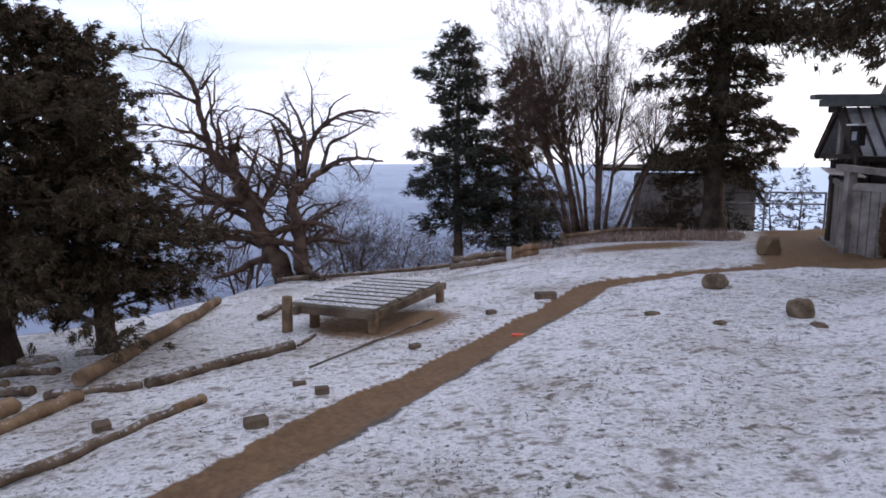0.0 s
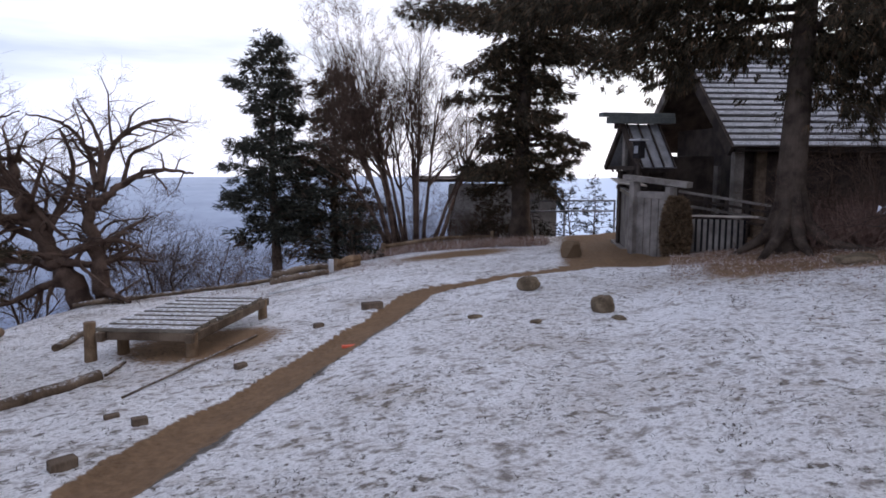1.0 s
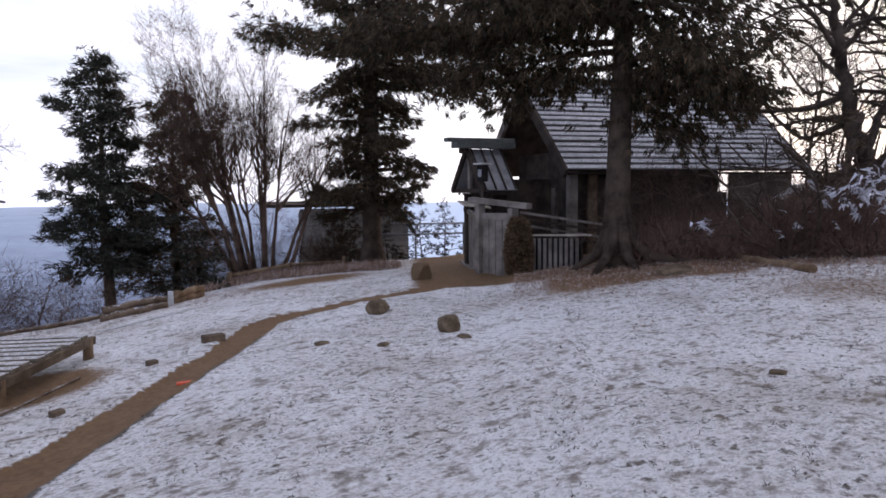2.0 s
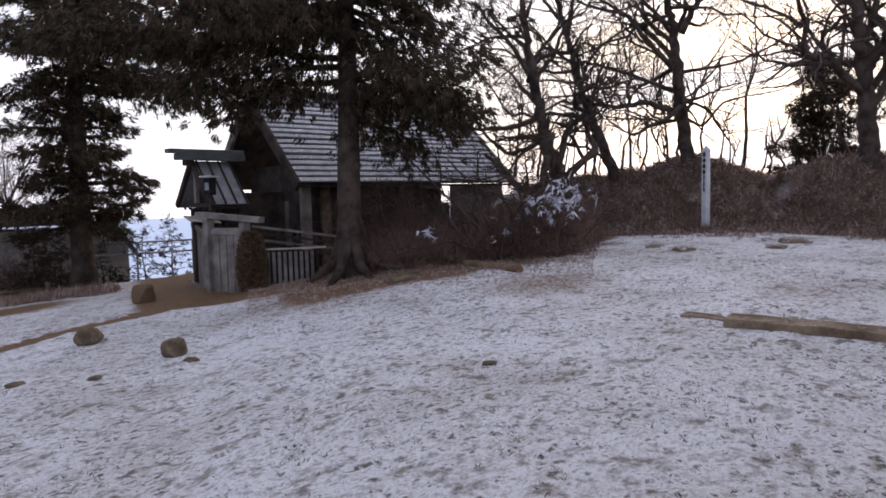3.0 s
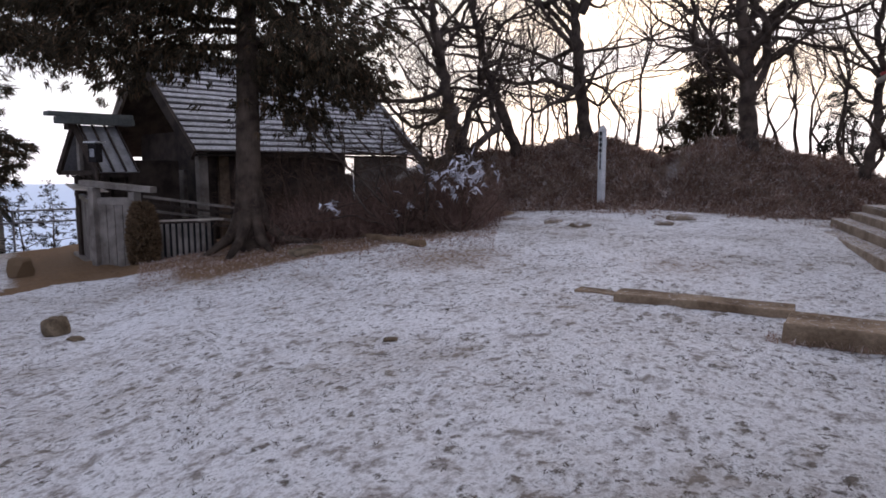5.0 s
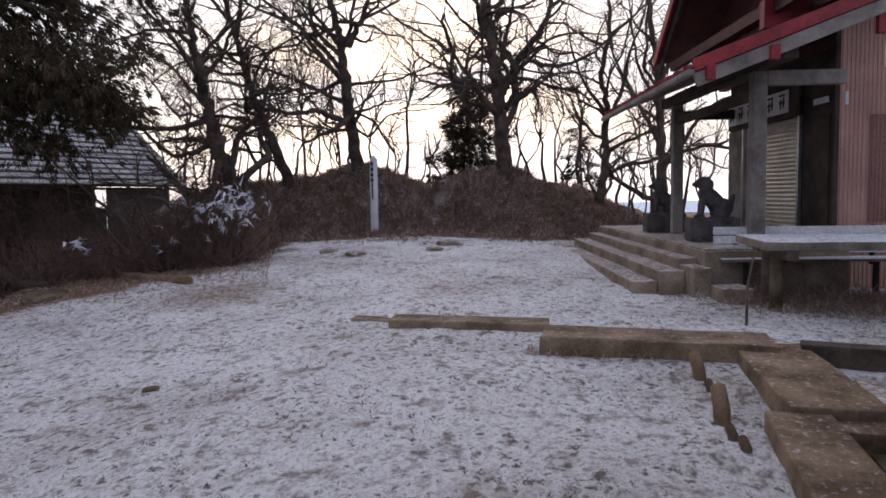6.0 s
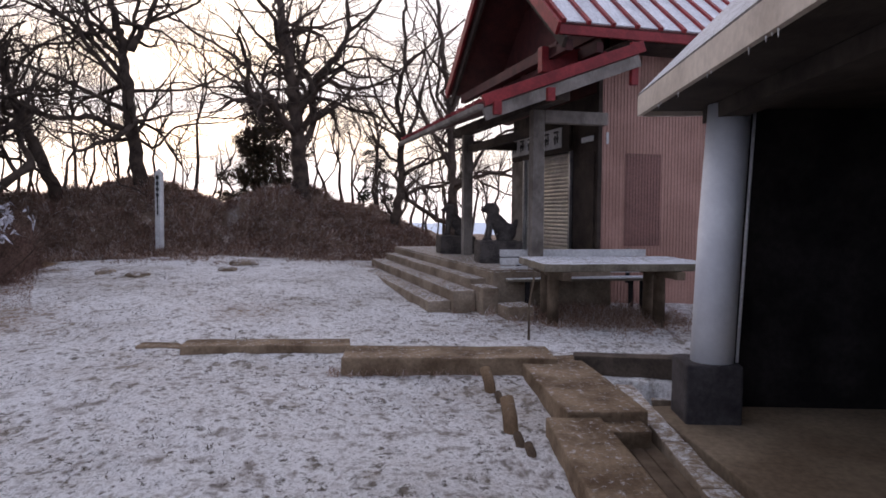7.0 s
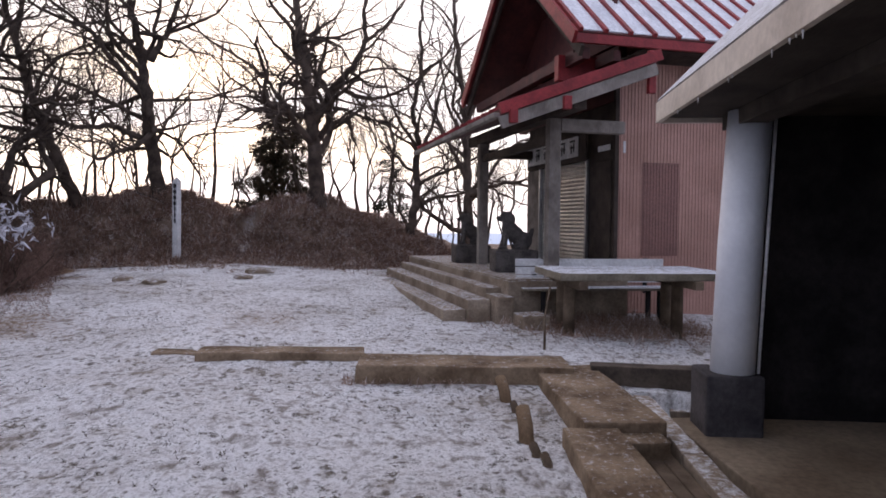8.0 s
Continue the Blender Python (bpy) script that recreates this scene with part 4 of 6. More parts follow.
part("under_eave", box(-0.1, S_LEN, 0.06, 0.5, SE - 0.10, SE - 0.05, 0.004), M_DARKWOOD, shrine)
part("barge_cap", box(-0.34, -0.10, 2 * run - 0.12, 2 * run + 0.16, SE - 0.14, SE - 0.04, 0.006), M_WHITE, shrine, "pale metal end cap")

# ---- the small gate hall with a metal roof and long ridge boards ----
A0, A1 = Vector((7.78, 13.60, 0)), Vector((8.73, 13.51, 0))
A_TURN = math.degrees(math.atan2(A1.y - A0.y, A1.x - A0.x))
A_LEN = (A1 - A0).length
annex = thing("gate_hall", "small shrine annex with grey metal roof and long ridge boards", "building", pose(A0.x, A0.y, 0, 0, 0, A_TURN))
AE, AR, A_RUN = 1.47, 2.42, 0.82
an_a, an_ln = math.atan2(AR - AE, A_RUN), math.hypot(AR - AE, A_RUN)
near = part("roof", box(0.12, A_LEN, 0, an_ln, -0.03, 0.0, 0.003, turn=Matrix.Translation((0, -A_RUN, AE)) @ Matrix.Rotation(an_a, 4, "X")), M_GREYMETAL, annex, "grey sheet-metal roof slope with standing seams")
for k in range(4):
    x = 0.14 + k * (A_LEN - 0.2) / 3
    part("seam", box(x, x + 0.035, 0, an_ln, 0.001, 0.035, 0.003, turn=Matrix.Translation((0, -A_RUN, AE)) @ Matrix.Rotation(an_a, 4, "X")), M_DARKWOOD, near)
part("roof", box(0.12, A_LEN, 0, an_ln, 0.0, 0.03, 0.003, turn=Matrix.Translation((0, A_RUN, AE)) @ Matrix.Rotation(math.pi - an_a, 4, "X")), M_GREYMETAL, annex)
for s, flip in ((-1, 0), (1, 1)):
    t = Matrix.Translation((0, s * A_RUN, AE)) @ Matrix.Rotation(math.pi - an_a if flip else an_a, 4, "X")
    part("barge_board", box(0.04, 0.115, -0.06, an_ln, -0.10, 0.03, 0.004, turn=t), M_DARKWOOD, annex)
part("ridge_board", box(-0.46, A_LEN + 0.3, -0.12, 0.12, AR + 0.16, AR + 0.25, 0.01), M_RIDGE, annex, "greenish ridge cap")
part("ridge_board", box(-0.26, A_LEN + 0.3, -0.16, 0.16, AR + 0.02, AR + 0.155, 0.01), M_RIDGE, annex)
part("ridge_end", box(-0.10, 0.0, -0.10, 0.10, AR - 0.10, AR + 0.015, 0.01), M_DARKWOOD, annex)
part("gable", box(0.32, 0.36, -0.45, 0.45, AE - 0.1, AE + 0.38, 0.003), M_DARKWOOD, annex)
part("tie_beam", box(0.06, 0.20, -0.72, 0.72, AE - 0.06, AE + 0.03, 0.006), M_DARKWOOD, annex)
part("king_post", box(0.10, 0.18, -0.06, 0.06, AE + 0.035, AR - 0.1, 0.006), M_GREYWOOD, annex)
for y in (-0.58, 0.58):
    for x in (0.34, A_LEN - 0.1):
        part("post", box(x - 0.07, x + 0.07, y - 0.07, y + 0.07, -0.6, AE - 0.065, 0.008), M_DARKWOOD, annex)
# dark walls added to close the sky gaps under the eave and beside the shrine
part("wall", box(0.42, A_LEN + 1.05, 0.50, 0.56, -0.6, AE + 0.24, 0.004), M_DARKWOOD, annex)
part("wall", box(0.50, A_LEN + 1.05, -0.52, -0.46, -0.6, AE + 0.24, 0.004), M_DARKWOOD, annex)
part("wall", box(0.42, 0.48, -0.50, 0.495, 0.4, AE - 0.07, 0.004), M_DARKWOOD, annex)
part("eave_teeth", box(0.15, A_LEN - 0.02, -A_RUN + 0.02, -A_RUN + 0.05, AE - 0.11, AE - 0.04, 0.003), M_DARKWOOD, annex)
for k in range(6):
    part("tooth", box(0.10 + k * 0.0, 0.14, -0.66 + k * 0.24, -0.60 + k * 0.24, AE - 0.11, AE - 0.062, 0.004), M_DARKWOOD, annex)
lantern_thing = thing("hanging_lantern", "dark hanging lantern under a small pale hood", "lantern", pose(7.75, 12.75, 0))
part("hood", box(-0.16, 0.16, -0.13, 0.13, 2.03, 2.06, 0.006, turn=pose(0, 0, 0, 0, 0, 20)), M_WHITE, lantern_thing, "pale sheet hood")
part("body", box(-0.09, 0.09, -0.09, 0.09, 1.66, 2.02, 0.012, turn=pose(0, 0, 0, 0, 0, 20)), M_BLACK, lantern_thing)
part("pane", box(-0.098, -0.092, -0.05, 0.05, 1.76, 1.92, 0.002, turn=pose(0, 0, 0, 0, 0, 20)), M_GREYMETAL, lantern_thing)
part("pole", rod([(0, 0, 1.66), (0, 0, 0.6), (0, 0, -0.45)], [0.03, 0.03, 0.03], 8), M_DARKWOOD, lantern_thing)

# ---- board fence and its little gate roof ----
F0, F1, F2 = Vector((8.5, 14.85, 0)), Vector((7.32, 12.15, 0)), Vector((7.62, 11.35, 0))
board_fence = thing("board_fence", "grey upright-board fence with capped gate posts", "fence", pose(0, 0, 0))
n_b = 14
for k in range(n_b):
    a, c = F0.lerp(F1, k / n_b), F0.lerp(F1, (k + 0.93) / n_b)
    yaw = math.degrees(math.atan2(c.y - a.y, c.x - a.x))
    part("board", box(0, (c - a).length, -0.012, 0.012, -0.42, 0.92 + 0.10 * k / n_b, 0, turn=pose(a.x, a.y, 0, 0, 0, yaw)), M_GREYWOOD, board_fence)
yaw01 = math.degrees(math.atan2(F1.y - F0.y, F1.x - F0.x))
part("rail", box(0, (F1 - F0).length, -0.05, 0.05, 0.93, 1.02, 0.005, turn=pose(F0.x, F0.y, 0.0, 0, 2.2, yaw01) @ pose(0, 0, 0.02)), M_WOOD_FROST, board_fence)
part("base_rail", box(0, (F1 - F0).length, -0.08, 0.08, -0.48, -0.30, 0.008, turn=pose(F0.x, F0.y, 0, 0, 0, yaw01) @ pose(0, -0.06, 0)), M_GREYWOOD, board_fence)
for p, top in ((F1, 1.18), (F2, 1.10)):
    part("gate_post", box(p.x - 0.08, p.x + 0.08, p.y - 0.08, p.y + 0.08, -0.45, top, 0.008), M_GREYWOOD, board_fence)
yaw12 = math.degrees(math.atan2(F2.y - F1.y, F2.x - F1.x))
for k in range(4):
    a, c = F1.lerp(F2, 0.1 + k * 0.2), F1.lerp(F2, 0.1 + k * 0.2 + 0.18)
    part("board", box(0, (c - a).length, -0.012, 0.012, -0.42, 1.0, 0, turn=pose(a.x, a.y, 0, 0, 0, yaw12)), M_GREYWOOD, board_fence)
part("gate_lintel", box(-0.35, 1.15, -0.10, 0.10, 1.19, 1.30, 0.008, turn=pose(F1.x, F1.y, 0, 0, 5, yaw12)), M_GREYWOOD, board_fence, "broad grey lintel")
part("gate_rail", box(0.08, 0.8, -0.04, 0.04, 0.86, 0.98, 0.006, turn=pose(F1.x, F1.y, 0, 0, 0, yaw12)), M_GREYWOOD, board_fence)
part("small_roof", box(0, 1.5, -0.3, 0.3, 0, 0.03, 0.004, turn=pose(F1.x + 0.15, F1.y + 0.35, 1.10, 6, -3, 180 + yaw01)), M_FASCIA, board_fence, "small pale slanting roof sheet")

low_fence = thing("low_fence", "low dark paling fence with a pale top rail", "fence", pose(0, 0, 0))
L0, L1 = Vector((7.85, 11.0, 0)), Vector((8.62, 10.45, 0))
yawL = math.degrees(math.atan2(L1.y - L0.y, L1.x - L0.x))
for k in range(9):
    a = L0.lerp(L1, k / 9)
    part("pale", box(0, 0.062, -0.012, 0.012, -0.30, 0.50, 0, turn=pose(a.x, a.y, 0, 0, 0, yawL)), M_GREYWOOD, low_fence)
part("top_rail", box(-0.03, 1.15, -0.03, 0.03, 0.545, 0.58, 0.004, turn=pose(L0.x, L0.y, 0, 0, 0, yawL)), M_FASCIA, low_fence, "pale top rail")
part("back_board", box(0, 0.95, 0.03, 0.05, -0.30, 0.50, 0.003, turn=pose(L0.x, L0.y, 0, 0, 0, yawL)), M_BLACK, low_fence)
stair_rail = thing("stair_rail", "dark wooden stair balustrade under the shrine", "railing", pose(7.95, 11.6, 0, 0, 0, -33))
for k in range(4):
    part("rail", box(0, 1.7, -0.03, 0.03, 0, 0.05, 0.004, turn=pose(0, 0, 0.98 - k * 0.13, 0, 9, 0)), M_DARKWOOD if k % 2 else M_GREYWOOD, stair_rail)
for k in range(5):
    part("baluster", box(0.1 + k * 0.38, 0.16 + k * 0.38, -0.025, 0.025, -0.2, 0.97 - k * 0.06, 0.004), M_DARKWOOD, stair_rail)

# ---- shed with white lapped boards and a green roof edge ----
shed = thing("shed", "white lap-sided shed with dark green roof edge", "shed", pose(6.0, 21.2, 0, 0, 0, -17))
part("wall", box(0, 3.5, 0, 2.6, -1.6, 0.88, 0.01), M_SIDING, shed)
for k in range(11):
    part("lap_board", box(-0.02, 3.52, -0.035, -0.003, -1.0 + k * 0.165, -0.845 + k * 0.165, 0.004, turn=None), M_SIDING, shed)
part("roof", box(-1.0, 2.6, -0.5, 3.0, 1.0, 1.09, 0.01), M_BARK_DARK, shed, "flat dark roof")
part("roof_edge", box(-1.0, 2.6, -0.55, -0.50, 1.12, 1.20, 0.004), M_FASCIA, shed)
part("gable_roof", box(0, 1.75, -0.7, 0.2, 0, 0.07, 0.008, turn=pose(2.75, -0.15, 1.45, 0, 57, 0)), M_GREEN, shed, "steep dark green roof slope")
part("base", box(-0.05, 3.5, -0.05, 2.6, -1.9, -1.05, 0.01), M_BLACK, shed)

# ---- loose and built things in the clearing ----
# slab edging and the long beam beside the drain
def slab_thing(name, label, x, y, z, yaw, length, width, thick, mat, seed, tilt=0.0, roll=0.0):
    ob = thing(name, label, "stone slab", pose(x, y, z, roll, tilt, yaw), "slabs edging the clearing")
    part("slab_body", box(0, length, -width / 2, width / 2, -thick, 0, 0.016, rough=0.012, seed=seed), mat, ob)
    return ob


slab_thing("edging_slab", "long earthy slab sunk along the snow", 6.60, 1.94, 0.29, -86, 1.56, 0.34, 0.22, M_SLAB, 1, 0.8)
slab_thing("edging_slab", "broad frosted slab lying end to end", 6.08, 0.39, 0.30, -90.5, 1.86, 0.52, 0.24, M_SLAB, 2, 0.6)
slab_thing("edging_slab", "short broken slab at the end of the row", 6.78, 2.42, 0.25, -88, 0.75, 0.22, 0.16, M_SLAB, 3, 3)
slab_thing("edging_slab", "thin broken slab lying loose in snow", 6.72, 2.35, 0.22, -75, 0.40, 0.18, 0.10, M_SLAB, 4, 3)
slab_thing("long_beam", "wide concrete beam beside the drain", 6.15, -1.43, 0.235, 181, 1.75, 0.56, 0.30, M_SLAB, 5)
slab_thing("long_beam", "narrow weathered beam with dark rot stains", 4.40, -1.23, 0.205, 177.5, 3.6, 0.36, 0.34, M_SLAB, 6)
slab_thing("end_block", "concrete end block stepping down to the drain", 4.62, -1.52, 0.17, 180, 0.42, 0.34, 0.26, M_SLAB, 7)
retaining = thing("low_wall", "low concrete wall closing the drain", "wall", pose(6.02, -1.66, 0, 0, 0, -101))
part("wall_body", box(0, 1.35, -0.10, 0.10, -0.25, 0.275, 0.012, rough=0.006), M_LOWWALL, retaining)
part("ledge", box(0.1, 0.95, -0.32, -0.105, -0.2, -0.03, 0.01, rough=0.005), M_STEP, retaining, "snowy lower ledge")
curb = thing("kerb", "narrow concrete kerb edging the shelter floor", "kerb", pose(5.6, -1.98, 0, 0, 0, 173.5))
for k in range(5):
    part("kerb_stone", box(k * 0.72, k * 0.72 + 0.70, -0.07, 0.07, -0.15, 0.105, 0.012, rough=0.010, seed=k), M_STEP, curb)
drain = thing("drain_cover", "dark timber drain cover between beam and kerb", "drain", pose(4.9, -1.64, 0.055, 0, 0, 176.5))
for k in range(3):
    part("plank", box(0, 2.6, -0.15 + k * 0.095, -0.065 + k * 0.095, -0.03, 0, 0.005), M_WOOD_OLD, drain)
bed = thing("drain_bed", "frosted earth along the drain", "ground", pose(0, 0, 0), kind="structure")
part("bed", box(-2.3, 6.0, -2.0, -1.28, -0.22, 0.01, 0.01, rough=0.012), M_STEP, bed)
flat_stone = thing("flat_stone", "flat pale stone across the drain", "stone", pose(4.45, -1.68, 0.075, 0, 4, 150))
part("stone", box(-0.12, 0.12, -0.07, 0.07, -0.02, 0.03, 0.012, rough=0.01), M_STEP, flat_stone)


def stake(x, y, length, r, lean_x, lean_y, label, mat=M_LOG):
    z = ground(x, y)
    b = rod([(0, 0, -0.12), (lean_x * 0.5, lean_y * 0.5, length * 0.5), (lean_x, lean_y, length)], [r, r, r * 0.95], 10, wob=0.006, seed=int(x * 10))
    me_ob = thing("wood_stake", label, "stake", pose(x, y, z), "stakes beside the beam")
    part("stake_body", b, mat, me_ob)


stake(5.36, -0.84, 0.17, 0.045, 0.14, 0.05, "short round wooden stake leaning beside slabs")
stake(4.42, -0.84, 0.19, 0.05, 0.20, 0.01, "thicker round wooden stake leaning on the beam")
for k, (x, y) in enumerate(((5.1, -0.87), (4.85, -0.88), (4.15, -0.86), (4.0, -0.9))):
    stake(x, y, 0.05, 0.03, 0.12, 0.02, "broken dark stake end in the snow", M_WOOD_OLD)

# table, bench, stick
TX, TY, TZ = 8.32, -2.70, ground(8.3, -2.4) + 0.06
table = thing("picnic_table", "heavy weathered timber table dusted with snow", "table", pose(TX, TY, TZ, 0, 0, 2))
for k in range(5):
    part("tabletop_plank", box(-0.70 + k * 0.275, -0.435 + k * 0.275, -1.05, 1.0, 0.64, 0.73, 0.012, rough=0.004, seed=k), M_WOOD_FROST, table)
for sx in (-0.12, 0.22):
    for sy in (-0.60, 0.74):
        part("leg", rod([(sx, sy, -0.1), (sx, sy, 0.63)], [0.075, 0.07], 10, wob=0.006), M_WOOD_OLD, table)
for sy in (-0.60, 0.74):
    part("bearer", box(-0.72, 0.72, sy - 0.05, sy + 0.05, 0.54, 0.635, 0.008), M_WOOD_OLD, table)
BX, BY = 9.30, -2.42
BZ = ground(BX, BY) + 0.03
bench = thing("park_bench", "slatted park bench with snow-white back boards", "bench", pose(BX, BY, BZ, 0, 0, 4))
for k in range(3):
    part("back_board", box(0.20 + k * 0.02, 0.23 + k * 0.02, -1.25, 0.90, 0.46 + k * 0.115, 0.56 + k * 0.115, 0.006), M_WHITE, bench, "white painted back board")
for k in range(3):
    part("seat_board", box(-0.26 + k * 0.145, -0.13 + k * 0.145, -1.25, 0.90, 0.385, 0.42, 0.006), M_WOOD_FROST, bench)
for y in (-1.0, 0.62):
    part("bench_leg", box(-0.24, -0.19, y - 0.03, y + 0.03, -0.05, 0.38, 0.006), M_BLACK, bench)
    part("bench_leg", box(0.14, 0.19, y - 0.03, y + 0.03, -0.05, 0.38, 0.006), M_BLACK, bench)
    part("bench_arm", box(0.275, 0.30, y - 0.03, y + 0.03, 0.30, 0.80, 0.006), M_BLACK, bench)
stick = thing("walking_stick", "thin brown stick leaning on the table", "stick", pose(7.55, -1.55, ground(7.5, -1.5)))
part("stick_body", rod([(-0.25, 0.05, -0.02), (0.0, 0.0, 0.35), (0.12, -0.08, 0.66)], [0.014, 0.013, 0.011], 7), M_WOOD_OLD, stick)
block = thing("concrete_block", "frost-topped concrete block beside the steps", "block", pose(8.55, -1.55, ground(8.5, -1.5), 0, 0, 10))
part("block_body", box(-0.15, 0.25, -0.22, 0.14, -0.05, 0.17, 0.02, rough=0.008), M_STEP, block)

# marker post
PX, PY = 15.66, 5.28
marker = thing("marker_post", "tall square white-painted wooden marker post", "post", pose(PX, PY, ground(PX, PY) - 0.05, 0, 0.6, -18))
shaft = part("shaft", box(-0.066, 0.066, -0.066, 0.066, -0.1, 1.84, 0.006), M_WHITE, marker)
cap_bm = bmesh.new()
bmesh.ops.create_cone(cap_bm, cap_ends=True, segments=4, radius1=0.10, radius2=0.004, depth=0.11, matrix=Matrix.Translation((0, 0, 1.896)) @ Matrix.Rotation(radians(45), 4, "Z"))
part("cap", cap_bm, M_WHITE, marker)
for k in range(7):
    s = 0.036 if k < 4 else 0.02
    part("stroke", box(-0.074, -0.067, -s, s, 1.70 - k * 0.13, 1.77 - k * 0.13, 0.001), M_INK, marker, "black painted strokes")
    part("stroke", box(-0.0745, -0.0675, -0.012, 0.012, 1.675 - k * 0.13, 1.80 - k * 0.13, 0.001), M_INK, marker, "black painted strokes")


# logs, rails and blocks on the lower terrace
def log(p0, p1, r, label, seed=0, mat=M_LOG, lift=0.0, name="log", sag=0.0, group="logs stepping the terrace"):
    a = Vector((p0[0], p0[1], ground(*p0) + r * 0.55 + lift))
    c = Vector((p1[0], p1[1], ground(*p1) + r * 0.55 + lift))
    rng = random.Random(seed)
    pts = [a.lerp(c, t) - a + Vector((rng.uniform(-1, 1), rng.uniform(-1, 1), rng.uniform(-1, 1))) * min(0.02, r * 0.3) for t in np.linspace(0, 1, 9)]
    for q in pts[1:-1]:
        q.z = q.z * 0.5 + 0.5 * (ground(a.x + q.x, a.y + q.y) + r * 0.55 + lift - a.z) if sag else q.z
    ob = thing(name, label, "log", Matrix.Translation(a), group)
    worn = mat is M_WOOD_OLD
    part("log_body", rod(pts, [r * (rng.uniform(0.72, 1.08) if worn else rng.uniform(0.88, 1.06)) for _ in pts], 14, wob=min(0.02, r * 0.25), seed=seed), M_LOG_SNOWY if worn else mat, ob)
    return ob


log((-3.36, 6.0), (-3.78, 11.1), 0.078, "long peeled log edging the terrace", 1, lift=0.03)
log((-3.55, 5.72), (-2.74, 5.9), 0.05, "thin dark log half sunk in snow", 2, M_WOOD_OLD)
log((-2.70, 5.92), (-1.62, 7.15), 0.06, "weathered log half sunk in the snow", 3, M_WOOD_OLD)
log((-1.60, 7.2), (-1.52, 7.75), 0.022, "thin curved root beyond the log", 33, M_WOOD_OLD)
log((-3.5, 4.5), (-3.16, 5.62), 0.062, "peeled log stepping down the slope", 4)
log((-2.75, 3.4), (-1.95, 5.16), 0.042, "low weathered log with snow along it", 5, M_WOOD_OLD)
log((-2.05, 4.95), (-1.93, 5.22), 0.045, "stub of a peeled log", 55)
log((-3.75, 5.05), (-3.62, 5.42), 0.085, "thick cut log end by the steps", 6)
log((-5.2, 6.9), (-3.9, 6.6), 0.06, "dark log across the lower snow", 7, M_WOOD_OLD)
log((-5.6, 7.3), (-4.2, 6.25), 0.05, "dark thin log beside the steps", 8, M_WOOD_OLD)
log((-5.2, 6.1), (-3.7, 5.85), 0.05, "dark thin log lying in snow", 9, M_WOOD_OLD)
log((-1.25, 6.1), (-0.14, 8.4), 0.015, "long thin pole lying on snow", 10, M_WOOD_OLD)
log((-2.5, 8.95), (-2.42, 10.4), 0.055, "weathered log behind the low bench", 11, M_WOOD_OLD)
log((-3.4, 13.6), (0.2, 14.6), 0.05, "thin pole along the terrace rim", 12, M_WOOD_OLD, lift=0.05, sag=1)
for k, (p0, p1) in enumerate((((0.15, 14.3), (1.36, 14.5)), ((0.2, 14.45), (1.38, 14.62)))):
    log(p0, p1, 0.08, "stacked rim log darkened by weather", 13 + k, M_WOOD_OLD, lift=0.02 + 0.12 * k)
for k in range(2):
    log((1.55, 14.95), (2.2, 15.6), 0.075, "stacked rim log beside a post", 16 + k, M_LOG, lift=0.02 + 0.12 * k)
log((0.1, 12.4), (1.75, 13.15), 0.022, "pale thin cable on the snow", 18, M_WHITE, name="cable")
rail_fence = thing("rail_fence", "low two-rail log fence at the rim", "fence", pose(0, 0, 0))
for k in range(2):
    pts = [Vector(p) for p in ((3.0, 16.95, ground(3.0, 16.95) + 0.10 + 0.13 * k), (4.6, 17.3, ground(4.6, 17.3) + 0.13 + 0.13 * k), (6.2, 17.45, ground(6.2, 17.45) + 0.10 + 0.08 * k))]
    part("rail", rod(pts, [0.055, 0.05, 0.05], 10, wob=0.01, seed=k), M_LOG, rail_fence)
for x, y in ((3.02, 16.9), (4.6, 17.25), (6.15, 17.4)):
    part("post", rod([(x, y, ground(x, y) - 0.2), (x, y, ground(x, y) + 0.33)], [0.06, 0.055], 10, wob=0.006), M_LOG, rail_fence)
tag = thing("rim_post", "short white-topped post among rim logs", "post", pose(1.46, 14.75, ground(1.46, 14.75)))
part("post_body", box(-0.05, 0.05, -0.05, 0.05, -0.2, 0.30, 0.008), M_WHITE, tag)

# the low slatted bench
PA, PB, PC = Vector((-1.72, 8.25, 0)), Vector((-0.84, 7.72, 0)), Vector((0.02, 10.1, 0))
b_yaw = math.degrees(math.atan2(PC.y - PB.y, PC.x - PB.x))
b_len, b_wid = 2.45, 1.05
cz = ground(-0.75, 8.9)
low_bench = thing("low_bench", "low slatted wooden platform bench dusted with frost", "bench", pose(PB.x, PB.y, 0, 0, 2.0, b_yaw))


def bench_z(lx, ly):
    p = Matrix.Rotation(radians(b_yaw), 3, "Z") @ Vector((lx, ly, 0)) + PB
    return ground(p.x, p.y)


TOPZ = -0.29
for k in range(9):
    part("slat", box(0.02 + k * 0.27, 0.02 + k * 0.27 + 0.185, -0.04 + 0.02 * (k % 3), b_wid + 0.05 - 0.015 * (k % 2), TOPZ - 0.045, TOPZ, 0.006, rough=0.004, seed=k), M_SLAT, low_bench)
for y in (0.0, b_wid - 0.03):
    part("side_rail", box(-0.05, b_len + 0.05, y - 0.05, y + 0.03, TOPZ - 0.15, TOPZ - 0.048, 0.008), M_WOOD_OLD, low_bench)
part("end_rail", box(0.02, 0.11, 0.04, b_wid - 0.09, TOPZ - 0.14, TOPZ - 0.048, 0.008), M_WOOD_OLD, low_bench)
